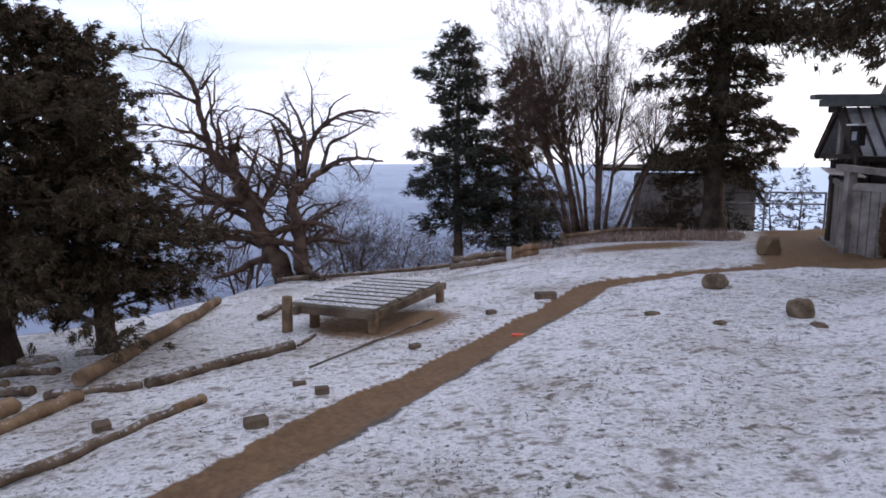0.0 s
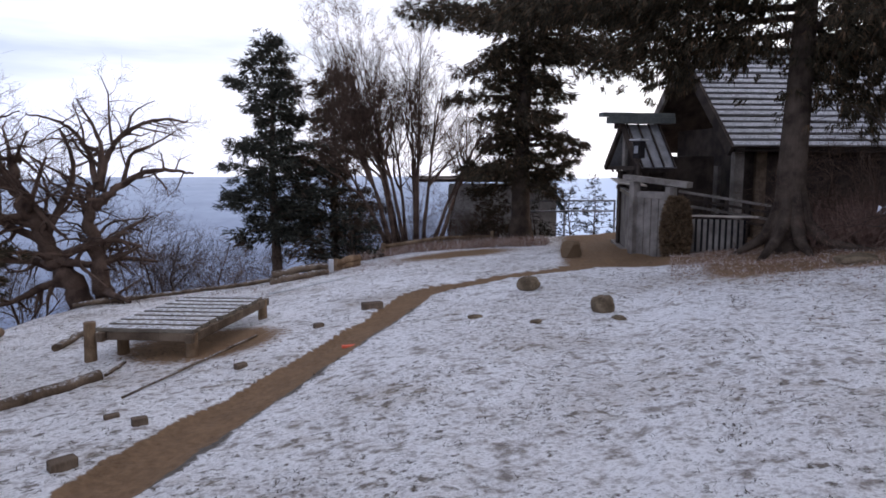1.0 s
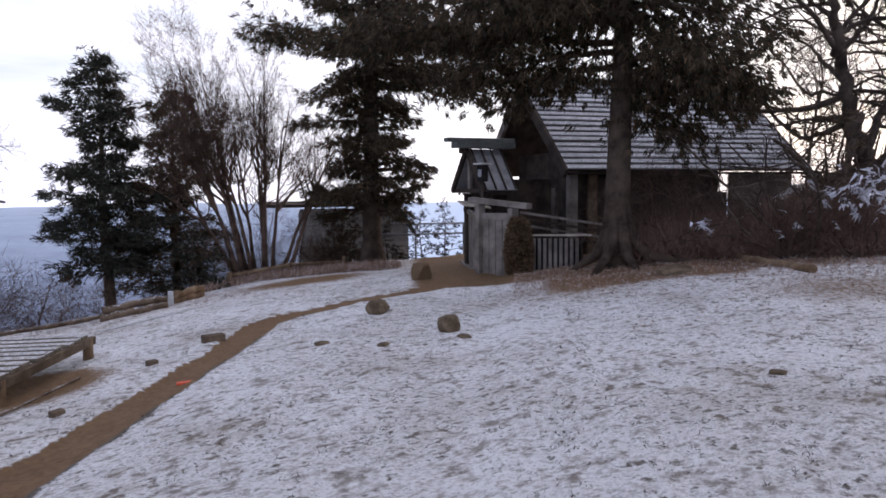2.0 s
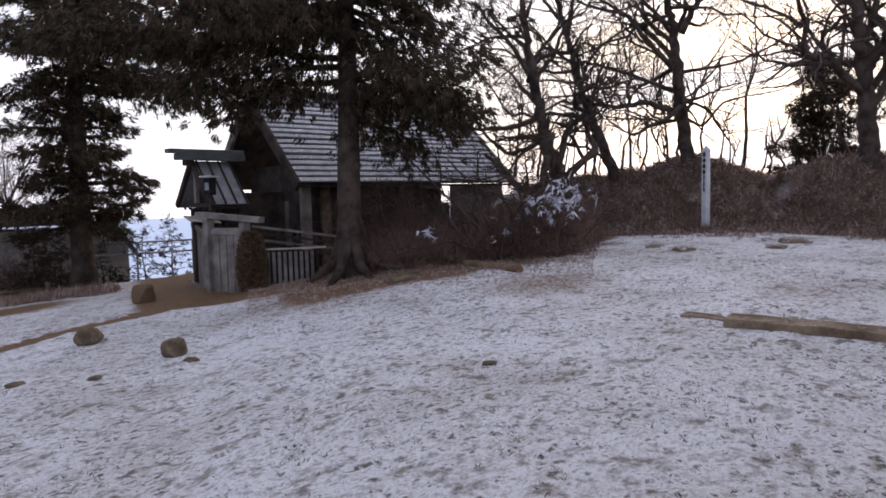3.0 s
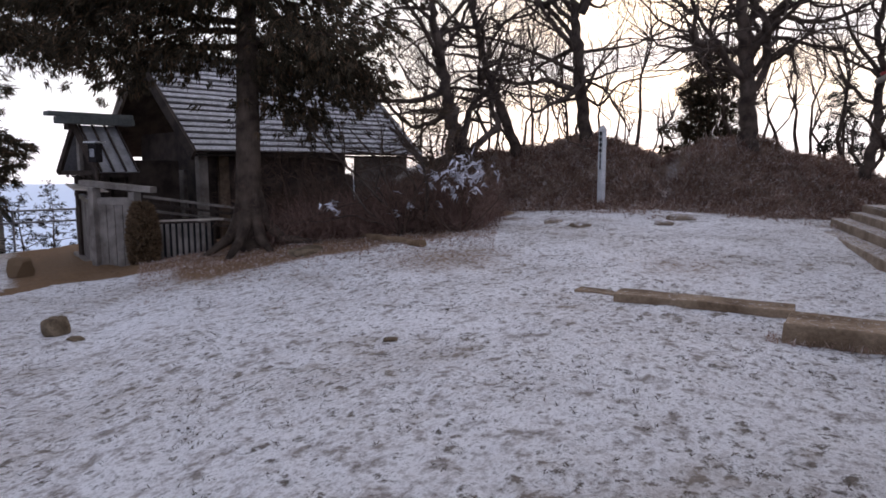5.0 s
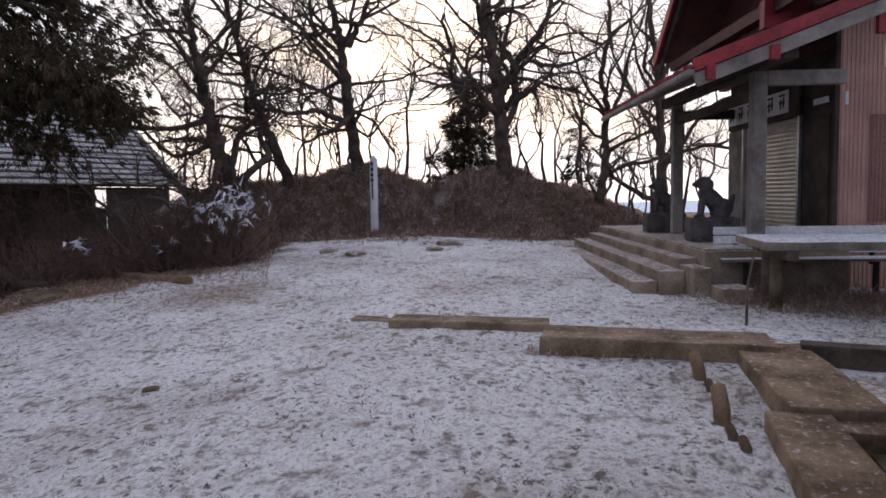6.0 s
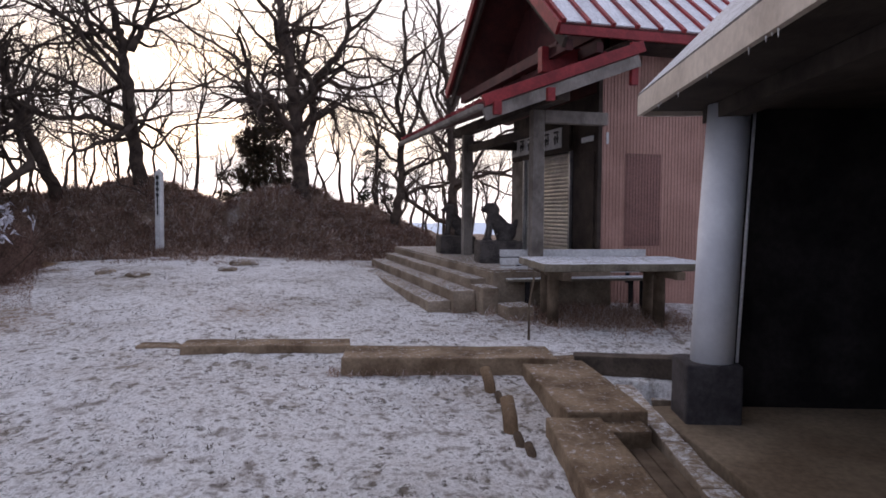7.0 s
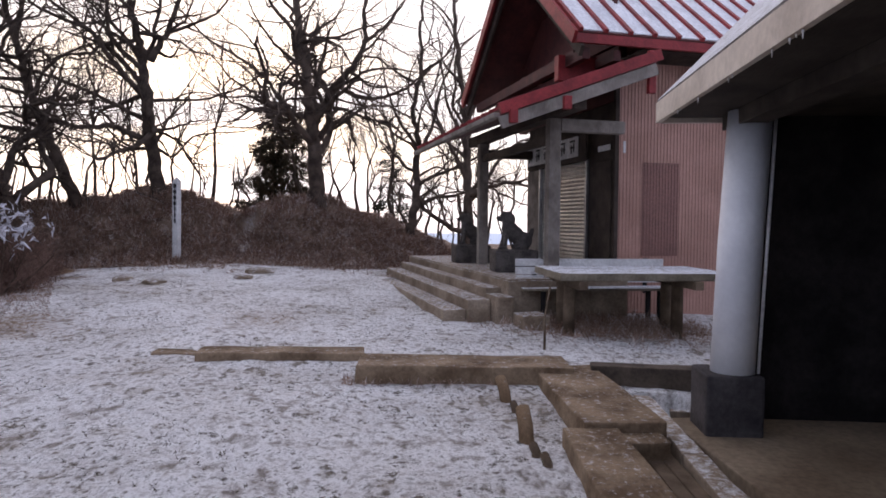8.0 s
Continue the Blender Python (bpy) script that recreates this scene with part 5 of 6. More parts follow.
for lx, ly, up in ((0.06, 0.0, -0.05), (0.02, b_wid + 0.10, 0.06), (0.30, b_wid - 0.12, -0.05), (b_len - 0.1, 0.0, -0.05), (b_len - 0.1, b_wid, -0.05)):
    part("leg", rod([(lx, ly, bench_z(lx, ly) - 0.1), (lx, ly, TOPZ + up)], [0.068, 0.062], 12, wob=0.005), M_LOG, low_bench)


def rock(name, label, x, y, sx, sy, sz, seed, mat=M_STONE, sink=0.25, category="stone", group=""):
    b = bmesh.new()
    bmesh.ops.create_icosphere(b, subdivisions=3, radius=1)
    for v in b.verts:
        n = v.co.normalized()
        cut = 1 + 0.22 * noise.noise(n * 1.3 + Vector((seed, 0, 0))) + 0.10 * noise.noise(n * 3.1 + Vector((0, seed, 0))) + 0.03 * noise.noise(n * 9)
        v.co = Vector((max(-0.82, min(0.82, n.x * cut)) * sx, max(-0.82, min(0.82, n.y * cut)) * sy, max(-0.8, min(0.80, n.z * cut)) * sz))
    me = bpy.data.meshes.new(name)
    b.to_mesh(me)
    b.free()
    me.materials.append(mat)
    ob = new(name, me)
    ob.matrix_world = pose(x, y, ground(x, y) + sz * (0.8 - 2 * sink), 0, 0, seed * 37 % 180)
    return tagged(ob, label, category, group)


rock("stone", "angular brown stone lying on the snow", 3.60, 8.75, 0.19, 0.16, 0.12, 1, sink=0.08, group="stones on the snow")
rock("stone", "rounded brown stone lying on the snow", 3.80, 7.0, 0.175, 0.15, 0.135, 2, sink=0.10, group="stones on the snow")
rock("boulder", "squat mossy boulder at the path's edge", 5.95, 12.2, 0.21, 0.20, 0.24, 3, M_HEDGE, sink=0.12)
for k, (x, y, s, lab) in enumerate(((2.31, 7.25, 0.10, "flat pale chip of stone in snow"), (2.82, 6.68, 0.09, "flat brown chip of stone in snow"), (3.70, 6.45, 0.11, "flat grey chip of stone in snow"),
                                    (4.35, 3.05, 0.07, "dark tuft of debris in snow"), (8.15, 7.6, 0.32, "low earthy stone among roots"), (12.4, 5.1, 0.26, "low frosted stone by the bank"), (12.0, 4.4, 0.25, "flat dark stone by the bank"),
                                    (13.3, 3.2, 0.2, "low frosted stone by the bank"), (14.2, 3.1, 0.34, "snow-dusted stone at the bank's foot"), (-4.6, 7.4, 0.24, "pale stone under the cedars"), (-4.2, 7.75, 0.18, "grey stone under the cedars"), (8.6, 7.9, 0.25, "earthy stone among roots"))):
    rock("flat_stone", lab, x, y, s, s * 0.75, s * 0.30, 10 + k, M_STEP if x > 10 or x < 0 else M_STONE, sink=0.3)


def wood_block(x, y, sx, sy, sz, yaw, label, lean=0.0):
    ob = thing("wood_block", label, "wood block", pose(x, y, ground(x, y), lean, 0, yaw), "blocks along the path")
    part("block_body", box(-sx / 2, sx / 2, -sy / 2, sy / 2, -0.04, sz * 0.65, 0.012, rough=0.014, seed=int(x * 9)), M_WOOD_OLD, ob)


wood_block(1.40, 9.0, 0.28, 0.14, 0.13, 10, "squared wood block beside the path")
wood_block(-0.98, 5.22, 0.11, 0.09, 0.09, 20, "small squared wood block in the snow")
wood_block(-1.32, 4.52, 0.16, 0.11, 0.10, 30, "squared wood block in the snow")
wood_block(-2.48, 4.65, 0.12, 0.09, 0.11, 40, "small tilted wood block in the snow", 10)
wood_block(-0.29, 6.78, 0.12, 0.08, 0.07, 35, "small dark wood block in the snow")
wood_block(0.60, 8.2, 0.12, 0.09, 0.09, 15, "small dark wood block in the snow")
wood_block(-1.22, 5.53, 0.11, 0.07, 0.05, 15, "low wood chip in the snow")
wood_block(-3.35, 5.45, 0.14, 0.1, 0.09, 15, "cut wood block by the log steps")
red_tag = thing("red_ribbon", "scrap of orange-red ribbon on the path's edge", "ribbon", pose(0.82, 7.05, ground(0.82, 7.05)))
part("ribbon_body", box(-0.09, 0.09, -0.03, 0.03, 0.0, 0.025, 0.004, rough=0.02), M_ORANGE, red_tag)
log((10.25, 8.6), (9.0, 5.9), 0.07, "pale log lying at the bushes' foot", 21, M_LOG)

# railing and sapling conifers beyond the rim
far_rail = thing("metal_railing", "thin blue-grey metal railing beyond the rim", "railing", pose(0, 0, 0))
fr = [(7.2, 18.2), (8.6, 18.0), (10.0, 17.6)]
for k in range(2):
    part("rail", rod([(x, y, -0.42 + 0.3 * k + 0.62) for x, y in fr], [0.025] * 3, 8), M_GREYMETAL, far_rail)
for x, y in fr:
    part("post", rod([(x, y, -1.5), (x, y, 0.52)], [0.03, 0.03], 8), M_GREYMETAL, far_rail)

# ---- evergreens ----
conifer("cedar_tree", "tall dark cedar at the terrace's foot", -5.05, 7.45, 6.3, 2.7, 0.19, 11, M_NEEDLE, M_BARK_DARK, 0.13, 1.15, 24, 44, (0.075, 0.017), 32, 0.3)
conifer("cedar_tree", "slender dark cedar beside a larger one", -3.98, 7.75, 3.9, 1.35, 0.12, 12, M_NEEDLE, M_BARK_DARK, 0.15, 0.75, 26, 44, (0.075, 0.017), 32, 0.25, lean=(-0.3, 0), limb_up=0.2)
conifer("fir_tree", "dense pointed fir beyond the rim", 0.40, 18.6, 7.2, 1.85, 0.16, 13, M_NEEDLE_BLUE, M_BARK_DARK, 0.26, 0.55, 16, 26, (0.17, 0.032), 14, 0.2, z=-2.35, gaps=0.4)
conifer("cypress_tree", "brown-tinged cypress beside the fir", 2.1, 19.4, 6.6, 1.8, 0.15, 14, M_NEEDLE_BROWN, M_BARK_DARK, 0.15, 0.5, 16, 22, (0.18, 0.028), 13, 0.2, z=-2.3, gaps=0.4)
conifer("young_fir", "low spreading fir below the rim", 2.3, 17.6, 2.6, 1.5, 0.06, 15, M_NEEDLE_BLUE, M_BARK_DARK, 0.05, 0.6, 13, 12, (0.15, 0.04), 8, 0.2, z=-2.1)
conifer("cedar_tree", "large cedar with open ragged crown", 6.95, 17.25, 11.5, 2.3, 0.28, 16, M_NEEDLE, M_BARK_DARK, 0.13, 0.22, 14, 36, (0.14, 0.028), 18, 0.45, gaps=0.55,
        boughs=((6.2, 75, 3.6, 0.02), (5.6, 100, 3.0, 0.03), (6.0, 255, 3.2, 0.0), (5.2, 130, 2.8, 0.03)))
conifer("great_cedar", "great old cedar with spreading drooping boughs", 8.74, 9.51, 12.0, 4.6, 0.26, 17, M_NEEDLE, M_BARK_DARK, 0.38, 0.30, 17, 34, (0.12, 0.027), 18, 0.8, gaps=0.4, limb_up=0.10, skirt=0.4,
        boughs=((4.15, 305, 4.6, 0.0), (4.5, 290, 5.2, 0.01), (3.7, 318, 2.6, 0.06), (4.0, 300, 2.8, 0.05), (4.9, 312, 4.2, 0.0), (3.3, 135, 2.2, 0.10), (3.0, 120, 1.6, 0.10), (3.6, 150, 2.6, 0.07), (3.8, 170, 2.4, 0.06), (3.9, 60, 2.2, 0.06), (4.6, 260, 3.8, 0.02)))
for k, (x, y, h, r) in enumerate(((8.2, 19.3, 1.6, 0.7), (9.2, 18.9, 2.0, 0.75), (7.5, 18.9, 1.0, 0.5), (9.9, 18.6, 2.3, 0.7))):
    conifer("young_conifer", "small conifer by the far railing", x, y, h, r, 0.03, 30 + k, M_NEEDLE_BLUE, M_BARK_DARK, 0.05, 0.8, 14, 12, (0.10, 0.03), 8, 0.1, z=-1.1)
conifer("fir_tree", "dark bushy fir between the banks", 22.6, 4.3, 5.0, 1.7, 0.10, 41, M_NEEDLE, M_BARK_DARK, 0.05, 0.5, 18, 36, (0.13, 0.024), 16, 0.2, z=0.4, gaps=0.25)
conifer("young_fir", "small fir past the bank's end", 24.5, 0.7, 4.2, 1.1, 0.07, 42, M_NEEDLE_BLUE, M_BARK_DARK, 0.05, 0.8, 12, 22, (0.15, 0.03), 10, 0.2, z=0.1)

for k, (x, y, h, r) in enumerate(((6.30, 18.6, 1.9, 0.6), (6.62, 18.2, 1.7, 0.6))):
    conifer("young_conifer", "dark low conifer before the shed", x, y, h, r, 0.03, 50 + k, M_NEEDLE, M_BARK_DARK, 0.03, 0.6, 16, 22, (0.12, 0.024), 10, 0.1, z=-0.95)

conifer("brown_bush", "tall red-brown bush between shrine and bank", 11.75, 7.5, 2.5, 0.75, 0.05, 60, M_NEEDLE_BROWN, M_BARK_DARK, 0.05, 0.4, 18, 20, (0.14, 0.016), 9, 0.0, gaps=0.5)

# spreading roots of the great cedar
roots = bpy.data.objects["great_cedar"]
for k, (a, ln) in enumerate(((10, 0.9), (75, 0.8), (150, 0.9), (205, 1.1), (250, 0.9), (292, 1.35), (330, 1.0))):
    dx, dy = math.cos(radians(a)), math.sin(radians(a))
    base = ground(8.74, 9.51) - 0.1
    pts = [(0.12 * dx, 0.12 * dy, 1.15), (0.24 * dx, 0.24 * dy, 0.62), (0.45 * ln * dx, 0.45 * ln * dy, 0.30), (ln * dx, ln * dy, ground(8.74 + ln * dx, 9.51 + ln * dy) - base - 0.02)]
    part("root", rod(pts, [0.10, 0.12, 0.10, 0.045], 8, wob=0.02, seed=k), M_BARK_DARK, roots)

# ---- leafless trees ----
TREES = "leafless trees round the clearing"
bare_tree("bare_tree", "gnarled leafless tree with leaning trunk and low limbs", -3.37, 14.31, [(0, 0, -0.3), (0, 0, 0.05), (0, 0, 0.25)], [], 0.23, 101, M_BARK_PALE, (3.6, 4.4, 3.8), 0.95, -0.01, 0.26, 0.005, z=-1.40, group=TREES, haze=3, twig_reach=0.72, spray=0.2,
          drawn=[([(0.05, -0.07), (-0.19, 0.70), (-0.43, 1.18), (-0.67, 1.76), (-0.87, 2.19), (-1.01, 2.57), (-1.03, 2.96), (-0.94, 3.15)], 0.250),
                 ([(-0.94, 2.38), (-1.33, 2.67), (-1.44, 3.10), (-1.54, 3.59), (-1.60, 4.11), (-1.88, 4.60), (-2.21, 4.82), (-2.55, 4.93)], 0.100),
                 ([(-1.60, 3.95), (-2.12, 4.07), (-2.50, 4.09), (-2.89, 4.11)], 0.035),
                 ([(-1.56, 4.21), (-1.35, 4.45), (-1.16, 4.66)], 0.035),
                 ([(-1.40, 2.86), (-1.73, 3.08), (-2.21, 3.18), (-3.08, 3.12)], 0.040),
                 ([(-0.75, 1.80), (-1.25, 1.93), (-1.83, 2.03), (-2.21, 2.29), (-2.70, 2.45)], 0.075),
                 ([(-0.50, 1.18), (-1.01, 1.37), (-1.33, 1.26), (-1.54, 0.77)], 0.060),
                 ([(-0.87, 1.80), (-1.44, 1.66), (-2.12, 1.56), (-2.45, 1.37)], 0.030),
                 ([(-1.11, 2.62), (-1.25, 3.20), (-1.30, 3.68), (-0.87, 3.92)], 0.050),
                 ([(-0.63, 1.66), (-0.48, 2.33), (-0.58, 2.82), (-0.87, 3.30)], 0.040)])
bare_tree("bare_tree", "gnarled leafless tree with a rounded twiggy head", -3.02, 14.49, [(0, 0, -0.3), (0, 0, 0.05), (0, 0, 0.25)], [], 0.2, 102, M_BARK_PALE, (3.6, 4.4, 3.8), 0.95, -0.01, 0.26, 0.005, z=-1.40, group=TREES, haze=3, twig_reach=0.72, spray=0.2,
          drawn=[([(0.00, -0.02), (-0.08, 0.75), (-0.14, 1.32), (-0.21, 1.90), (-0.17, 2.29), (0.00, 2.62)], 0.215),
                 ([(-0.10, 2.09), (0.14, 2.33), (0.48, 2.62), (0.91, 2.82), (1.35, 2.82), (1.68, 2.75)], 0.100),
                 ([(0.00, 2.43), (0.14, 2.96), (0.34, 3.39), (0.87, 3.78), (1.35, 3.87), (1.75, 3.81)], 0.080),
                 ([(-0.05, 2.57), (-0.14, 3.15), (-0.34, 3.54), (-0.67, 3.78), (-1.16, 3.87)], 0.070),
                 ([(0.02, 2.62), (0.10, 3.25), (-0.10, 3.83), (-0.29, 4.16)], 0.060),
                 ([(-0.21, 2.00), (-0.48, 2.43), (-0.82, 2.57), (-0.96, 2.96)], 0.050),
                 ([(0.43, 2.57), (0.58, 3.15), (1.06, 3.34), (1.44, 3.59)], 0.050),
                 ([(-0.10, 1.52), (0.19, 1.80), (0.67, 1.85), (1.06, 1.90)], 0.035),
                 ([(0.29, 3.34), (0.58, 3.63), (0.67, 3.97), (1.06, 4.16)], 0.040)])
rng_c = random.Random(7)
cluster = [(3.9 + rng_c.uniform(-0.55, 0.75), 17.7 + rng_c.uniform(-0.2, 0.5)) for _ in range(14)]
for k, (x, y) in enumerate(cluster):
    lx = (x - 4.0) * 2.4 + rng_c.uniform(-0.9, 0.7)
    h = rng_c.uniform(3.6, 6.6)
    bare_tree("slim_tree", "slim leafless stem in a many-stemmed clump", x, y, [(0, 0, 0), (lx * 0.25, 0, h * 0.3), (lx * 0.6, 0.1, h * 0.62), (lx * 1.15, 0.15, h)],
              [(0.45, (lx + 0.2, 0.2, 1.6), 1.9, 0.04), (0.6, (-0.4, 0.2, 1.4), 1.6, 0.03)], 0.06, 200 + k, M_BARK_PALE, (2.8, 4, 4.4), 0.6, 0.10, 0.2, 0.006, group="stems of the clump", haze=2, spray=0.25)
# trees along the bank
bare_tree("bare_tree", "thick leafless trunk leaning over the bank", 15.12, 8.3, [(0, 0, -0.2), (0, 0, 0.1), (0, 0, 0.3)], [], 0.27, 111, M_BARK_GREY, (1.6, 2.3, 2.6), 0.9, 0.02, 0.24, 0.0052, group=TREES, haze=1, twig_reach=0.7, spray=0.24,
          drawn=[([(0.09, -0.01), (-0.18, 0.56), (-0.36, 1.14), (-0.58, 1.81), (-0.73, 2.34), (-0.89, 3.15), (-1.00, 3.77), (-1.11, 4.48), (-1.20, 5.28), (-1.16, 6.26)], 0.260),
                 ([(-0.71, 2.17), (-1.25, 1.90), (-1.69, 1.81), (-2.22, 2.34), (-2.58, 2.88), (-3.03, 3.32)], 0.080),
                 ([(-0.89, 3.06), (-1.33, 3.50), (-1.60, 3.95), (-2.14, 4.30)], 0.070),
                 ([(-0.98, 3.68), (-0.53, 4.12), (-0.27, 4.75), (0.18, 5.28)], 0.080),
                 ([(-0.62, 1.90), (-1.16, 2.26), (-1.60, 2.21), (-2.14, 2.08), (-2.58, 2.17)], 0.055),
                 ([(-1.10, 4.39), (-1.60, 4.84), (-2.05, 5.46)], 0.070)])
bare_tree("bare_tree", "slender leaning leafless tree on the bank", 17.07, 8.14, [(0, 0, -0.2), (0, 0, 0.1), (0, 0, 0.3)], [], 0.17, 112, M_BARK_GREY, (2.0, 2.8, 3.2), 0.95, 0.01, 0.25, 0.0052, group=TREES, haze=1, twig_reach=0.85, spray=0.24,
          drawn=[([(0.00, 0.01), (-0.28, 0.84), (-0.50, 1.45), (-0.78, 2.18), (-0.97, 2.79), (-1.17, 3.51), (-1.33, 4.18), (-1.52, 5.07), (-1.61, 5.96), (-1.50, 7.07)], 0.165),
                 ([(-1.26, 3.96), (-1.08, 4.62), (-1.11, 5.29), (-1.28, 5.96), (-1.11, 6.73)], 0.070),
                 ([(-0.92, 2.71), (-1.50, 2.84), (-1.95, 2.95), (-2.61, 2.73), (-3.06, 2.95)], 0.050),
                 ([(-1.06, 3.23), (-1.61, 3.62), (-2.06, 4.18), (-2.61, 4.62)], 0.055),
                 ([(-0.61, 1.79), (-0.94, 2.07), (-1.50, 2.40), (-1.95, 2.51)], 0.035),
                 ([(-1.39, 4.40), (-1.95, 5.07), (-2.39, 5.62), (-2.83, 6.29)], 0.060),
                 ([(-0.83, 2.29), (-0.28, 2.62), (0.22, 3.18), (0.50, 3.84)], 0.035)])
bare_tree("bare_tree", "leafless oak with a long crooked side limb", 17.78, 6.47, [(0, 0, -0.2), (0, 0, 0.1), (0, 0, 0.3)], [], 0.21, 113, M_BARK_GREY, (2.0, 2.8, 3.2), 0.95, 0.01, 0.25, 0.0052, group=TREES, haze=1, twig_reach=0.85, spray=0.24,
          drawn=[([(0.00, 0.03), (-0.08, 0.90), (-0.22, 2.01), (-0.32, 3.12), (-0.37, 3.68), (-0.50, 4.23), (-0.67, 4.79), (-0.56, 5.79), (-0.61, 6.90)], 0.200),
                 ([(-0.17, 3.46), (-0.03, 3.79), (0.22, 4.12), (0.39, 4.68), (0.61, 5.23), (0.94, 6.01), (1.17, 6.90)], 0.110),
                 ([(-0.37, 1.51), (-1.06, 1.81), (-1.72, 1.65), (-2.28, 1.79), (-2.72, 1.81), (-3.28, 1.92), (-3.78, 1.62), (-4.17, 1.68)], 0.085),
                 ([(-0.37, 2.01), (-1.17, 2.43), (-2.17, 2.81), (-2.83, 2.95), (-3.72, 3.23), (-4.39, 3.51)], 0.065),
                 ([(-0.11, 2.48), (0.50, 2.59), (1.17, 2.70), (1.83, 2.95), (2.39, 3.29), (2.89, 3.68)], 0.050),
                 ([(-0.06, 1.32), (0.33, 0.99), (0.83, 1.62), (1.39, 1.73), (2.06, 1.77), (2.72, 2.01)], 0.045),
                 ([(-0.34, 2.84), (-1.06, 3.68), (-1.72, 4.23), (-2.50, 4.79), (-2.83, 5.57), (-3.39, 6.23)], 0.075),
                 ([(-0.41, 3.51), (-0.94, 4.29), (-1.48, 4.66), (-1.89, 5.34), (-2.17, 6.23)], 0.065),
                 ([(0.28, 4.23), (0.94, 4.46), (1.50, 4.79), (1.83, 5.34), (2.17, 6.01)], 0.050),
                 ([(-0.56, 4.68), (-1.17, 5.12), (-1.50, 5.90), (-1.61, 6.68)], 0.050),
                 ([(-0.26, 1.68), (0.28, 2.01), (0.50, 2.57), (0.94, 3.23), (1.06, 3.90)], 0.035)])
bare_tree("bare_tree", "stout forked leafless oak on the bank", 18.58, 2.5, [(0, 0, -0.2), (0, 0, 0.1), (0, 0, 0.3)], [], 0.26, 114, M_BARK_GREY, (2.0, 2.8, 3.2), 0.95, 0.01, 0.25, 0.0052, group=TREES, haze=1, twig_reach=0.85, spray=0.24,
          drawn=[([(0.00, 0.03), (-0.06, 0.90), (-0.14, 1.79), (-0.22, 2.57), (-0.30, 3.23), (-0.41, 4.01), (-0.52, 4.90), (-0.56, 5.90), (-0.67, 7.01)], 0.250),
                 ([(-0.17, 2.29), (0.06, 2.68), (0.41, 3.34), (1.00, 3.96), (1.28, 4.68), (1.22, 5.34), (1.33, 6.35)], 0.150),
                 ([(0.52, 3.37), (0.94, 3.18), (1.45, 3.10), (2.28, 3.29), (2.95, 3.90), (3.69, 4.57), (4.28, 4.90)], 0.075),
                 ([(-0.26, 2.43), (-0.78, 2.59), (-1.17, 3.18), (-1.37, 3.51), (-2.17, 4.12), (-2.83, 4.43), (-3.50, 5.12), (-3.95, 5.68)], 0.075),
                 ([(-0.41, 3.84), (-1.06, 4.32), (-1.61, 5.01), (-1.95, 5.79)], 0.060),
                 ([(-0.44, 4.68), (0.33, 4.48), (1.06, 4.84), (1.83, 5.12), (2.39, 5.79)], 0.050),
                 ([(1.22, 4.57), (1.83, 5.01), (2.28, 5.68), (2.95, 6.35)], 0.060),
                 ([(-0.28, 2.12), (-0.67, 2.01), (-1.17, 2.07), (-1.50, 2.18)], 0.030),
                 ([(0.74, 3.68), (0.94, 2.95), (1.50, 2.45), (2.17, 2.29)], 0.022),
                 ([(-0.52, 5.12), (-1.06, 5.68), (-1.28, 6.57)], 0.060)])
bare_tree("bare_tree", "dark leafless tree at the bank's end", 19.07, 0.06, [(0, 0, -0.2), (0, 0, 0.1), (0, 0, 0.3)], [], 0.16, 115, M_BARK_GREY, (1.6, 2.3, 2.6), 0.9, 0.02, 0.24, 0.0052, group=TREES, haze=1, twig_reach=0.7, spray=0.24,
          drawn=[([(-0.02, 0.02), (0.11, 0.82), (0.22, 1.45), (0.19, 2.24), (0.27, 2.96), (0.08, 3.83), (0.35, 4.94), (0.27, 6.20), (0.43, 7.47)], 0.150),
                 ([(0.22, 2.56), (0.67, 3.35), (0.82, 4.30), (1.22, 5.25), (1.30, 6.36)], 0.070),
                 ([(0.19, 2.80), (-0.36, 3.51), (-0.68, 4.46), (-0.84, 5.57)], 0.060),
                 ([(0.24, 1.93), (0.74, 2.24), (1.22, 2.08), (1.46, 2.56)], 0.040),
                 ([(0.30, 4.78), (1.06, 5.41), (1.54, 6.52)], 0.060),
                 ([(0.16, 3.51), (-0.52, 3.83), (-1.08, 4.14)], 0.040)])
bare_tree("bare_tree", "dark leafless tree beside the platform", 18.31, -1.52, [(0, 0, -0.2), (0, 0, 0.1), (0, 0, 0.3)], [], 0.18, 116, M_BARK_GREY, (1.6, 2.3, 2.6), 0.9, 0.02, 0.24, 0.0052, group=TREES, haze=1, twig_reach=0.7, spray=0.24,
          drawn=[([(0.03, 0.03), (0.00, 1.05), (0.03, 1.97), (0.00, 2.90), (-0.06, 3.98), (-0.22, 5.21), (-0.40, 6.60), (-0.48, 7.83)], 0.170),
                 ([(0.00, 2.28), (-0.40, 3.05), (-0.79, 3.82), (-1.17, 4.59), (-1.33, 5.52)], 0.070),
                 ([(-0.06, 3.82), (0.37, 4.75), (0.68, 5.67), (0.83, 6.91)], 0.080),
                 ([(0.00, 1.66), (0.52, 2.13), (0.99, 2.43), (1.53, 2.59)], 0.035),
                 ([(-0.03, 3.20), (-0.56, 4.28), (-0.71, 5.21), (-0.86, 6.44)], 0.060)])
rng_s = random.Random(21)
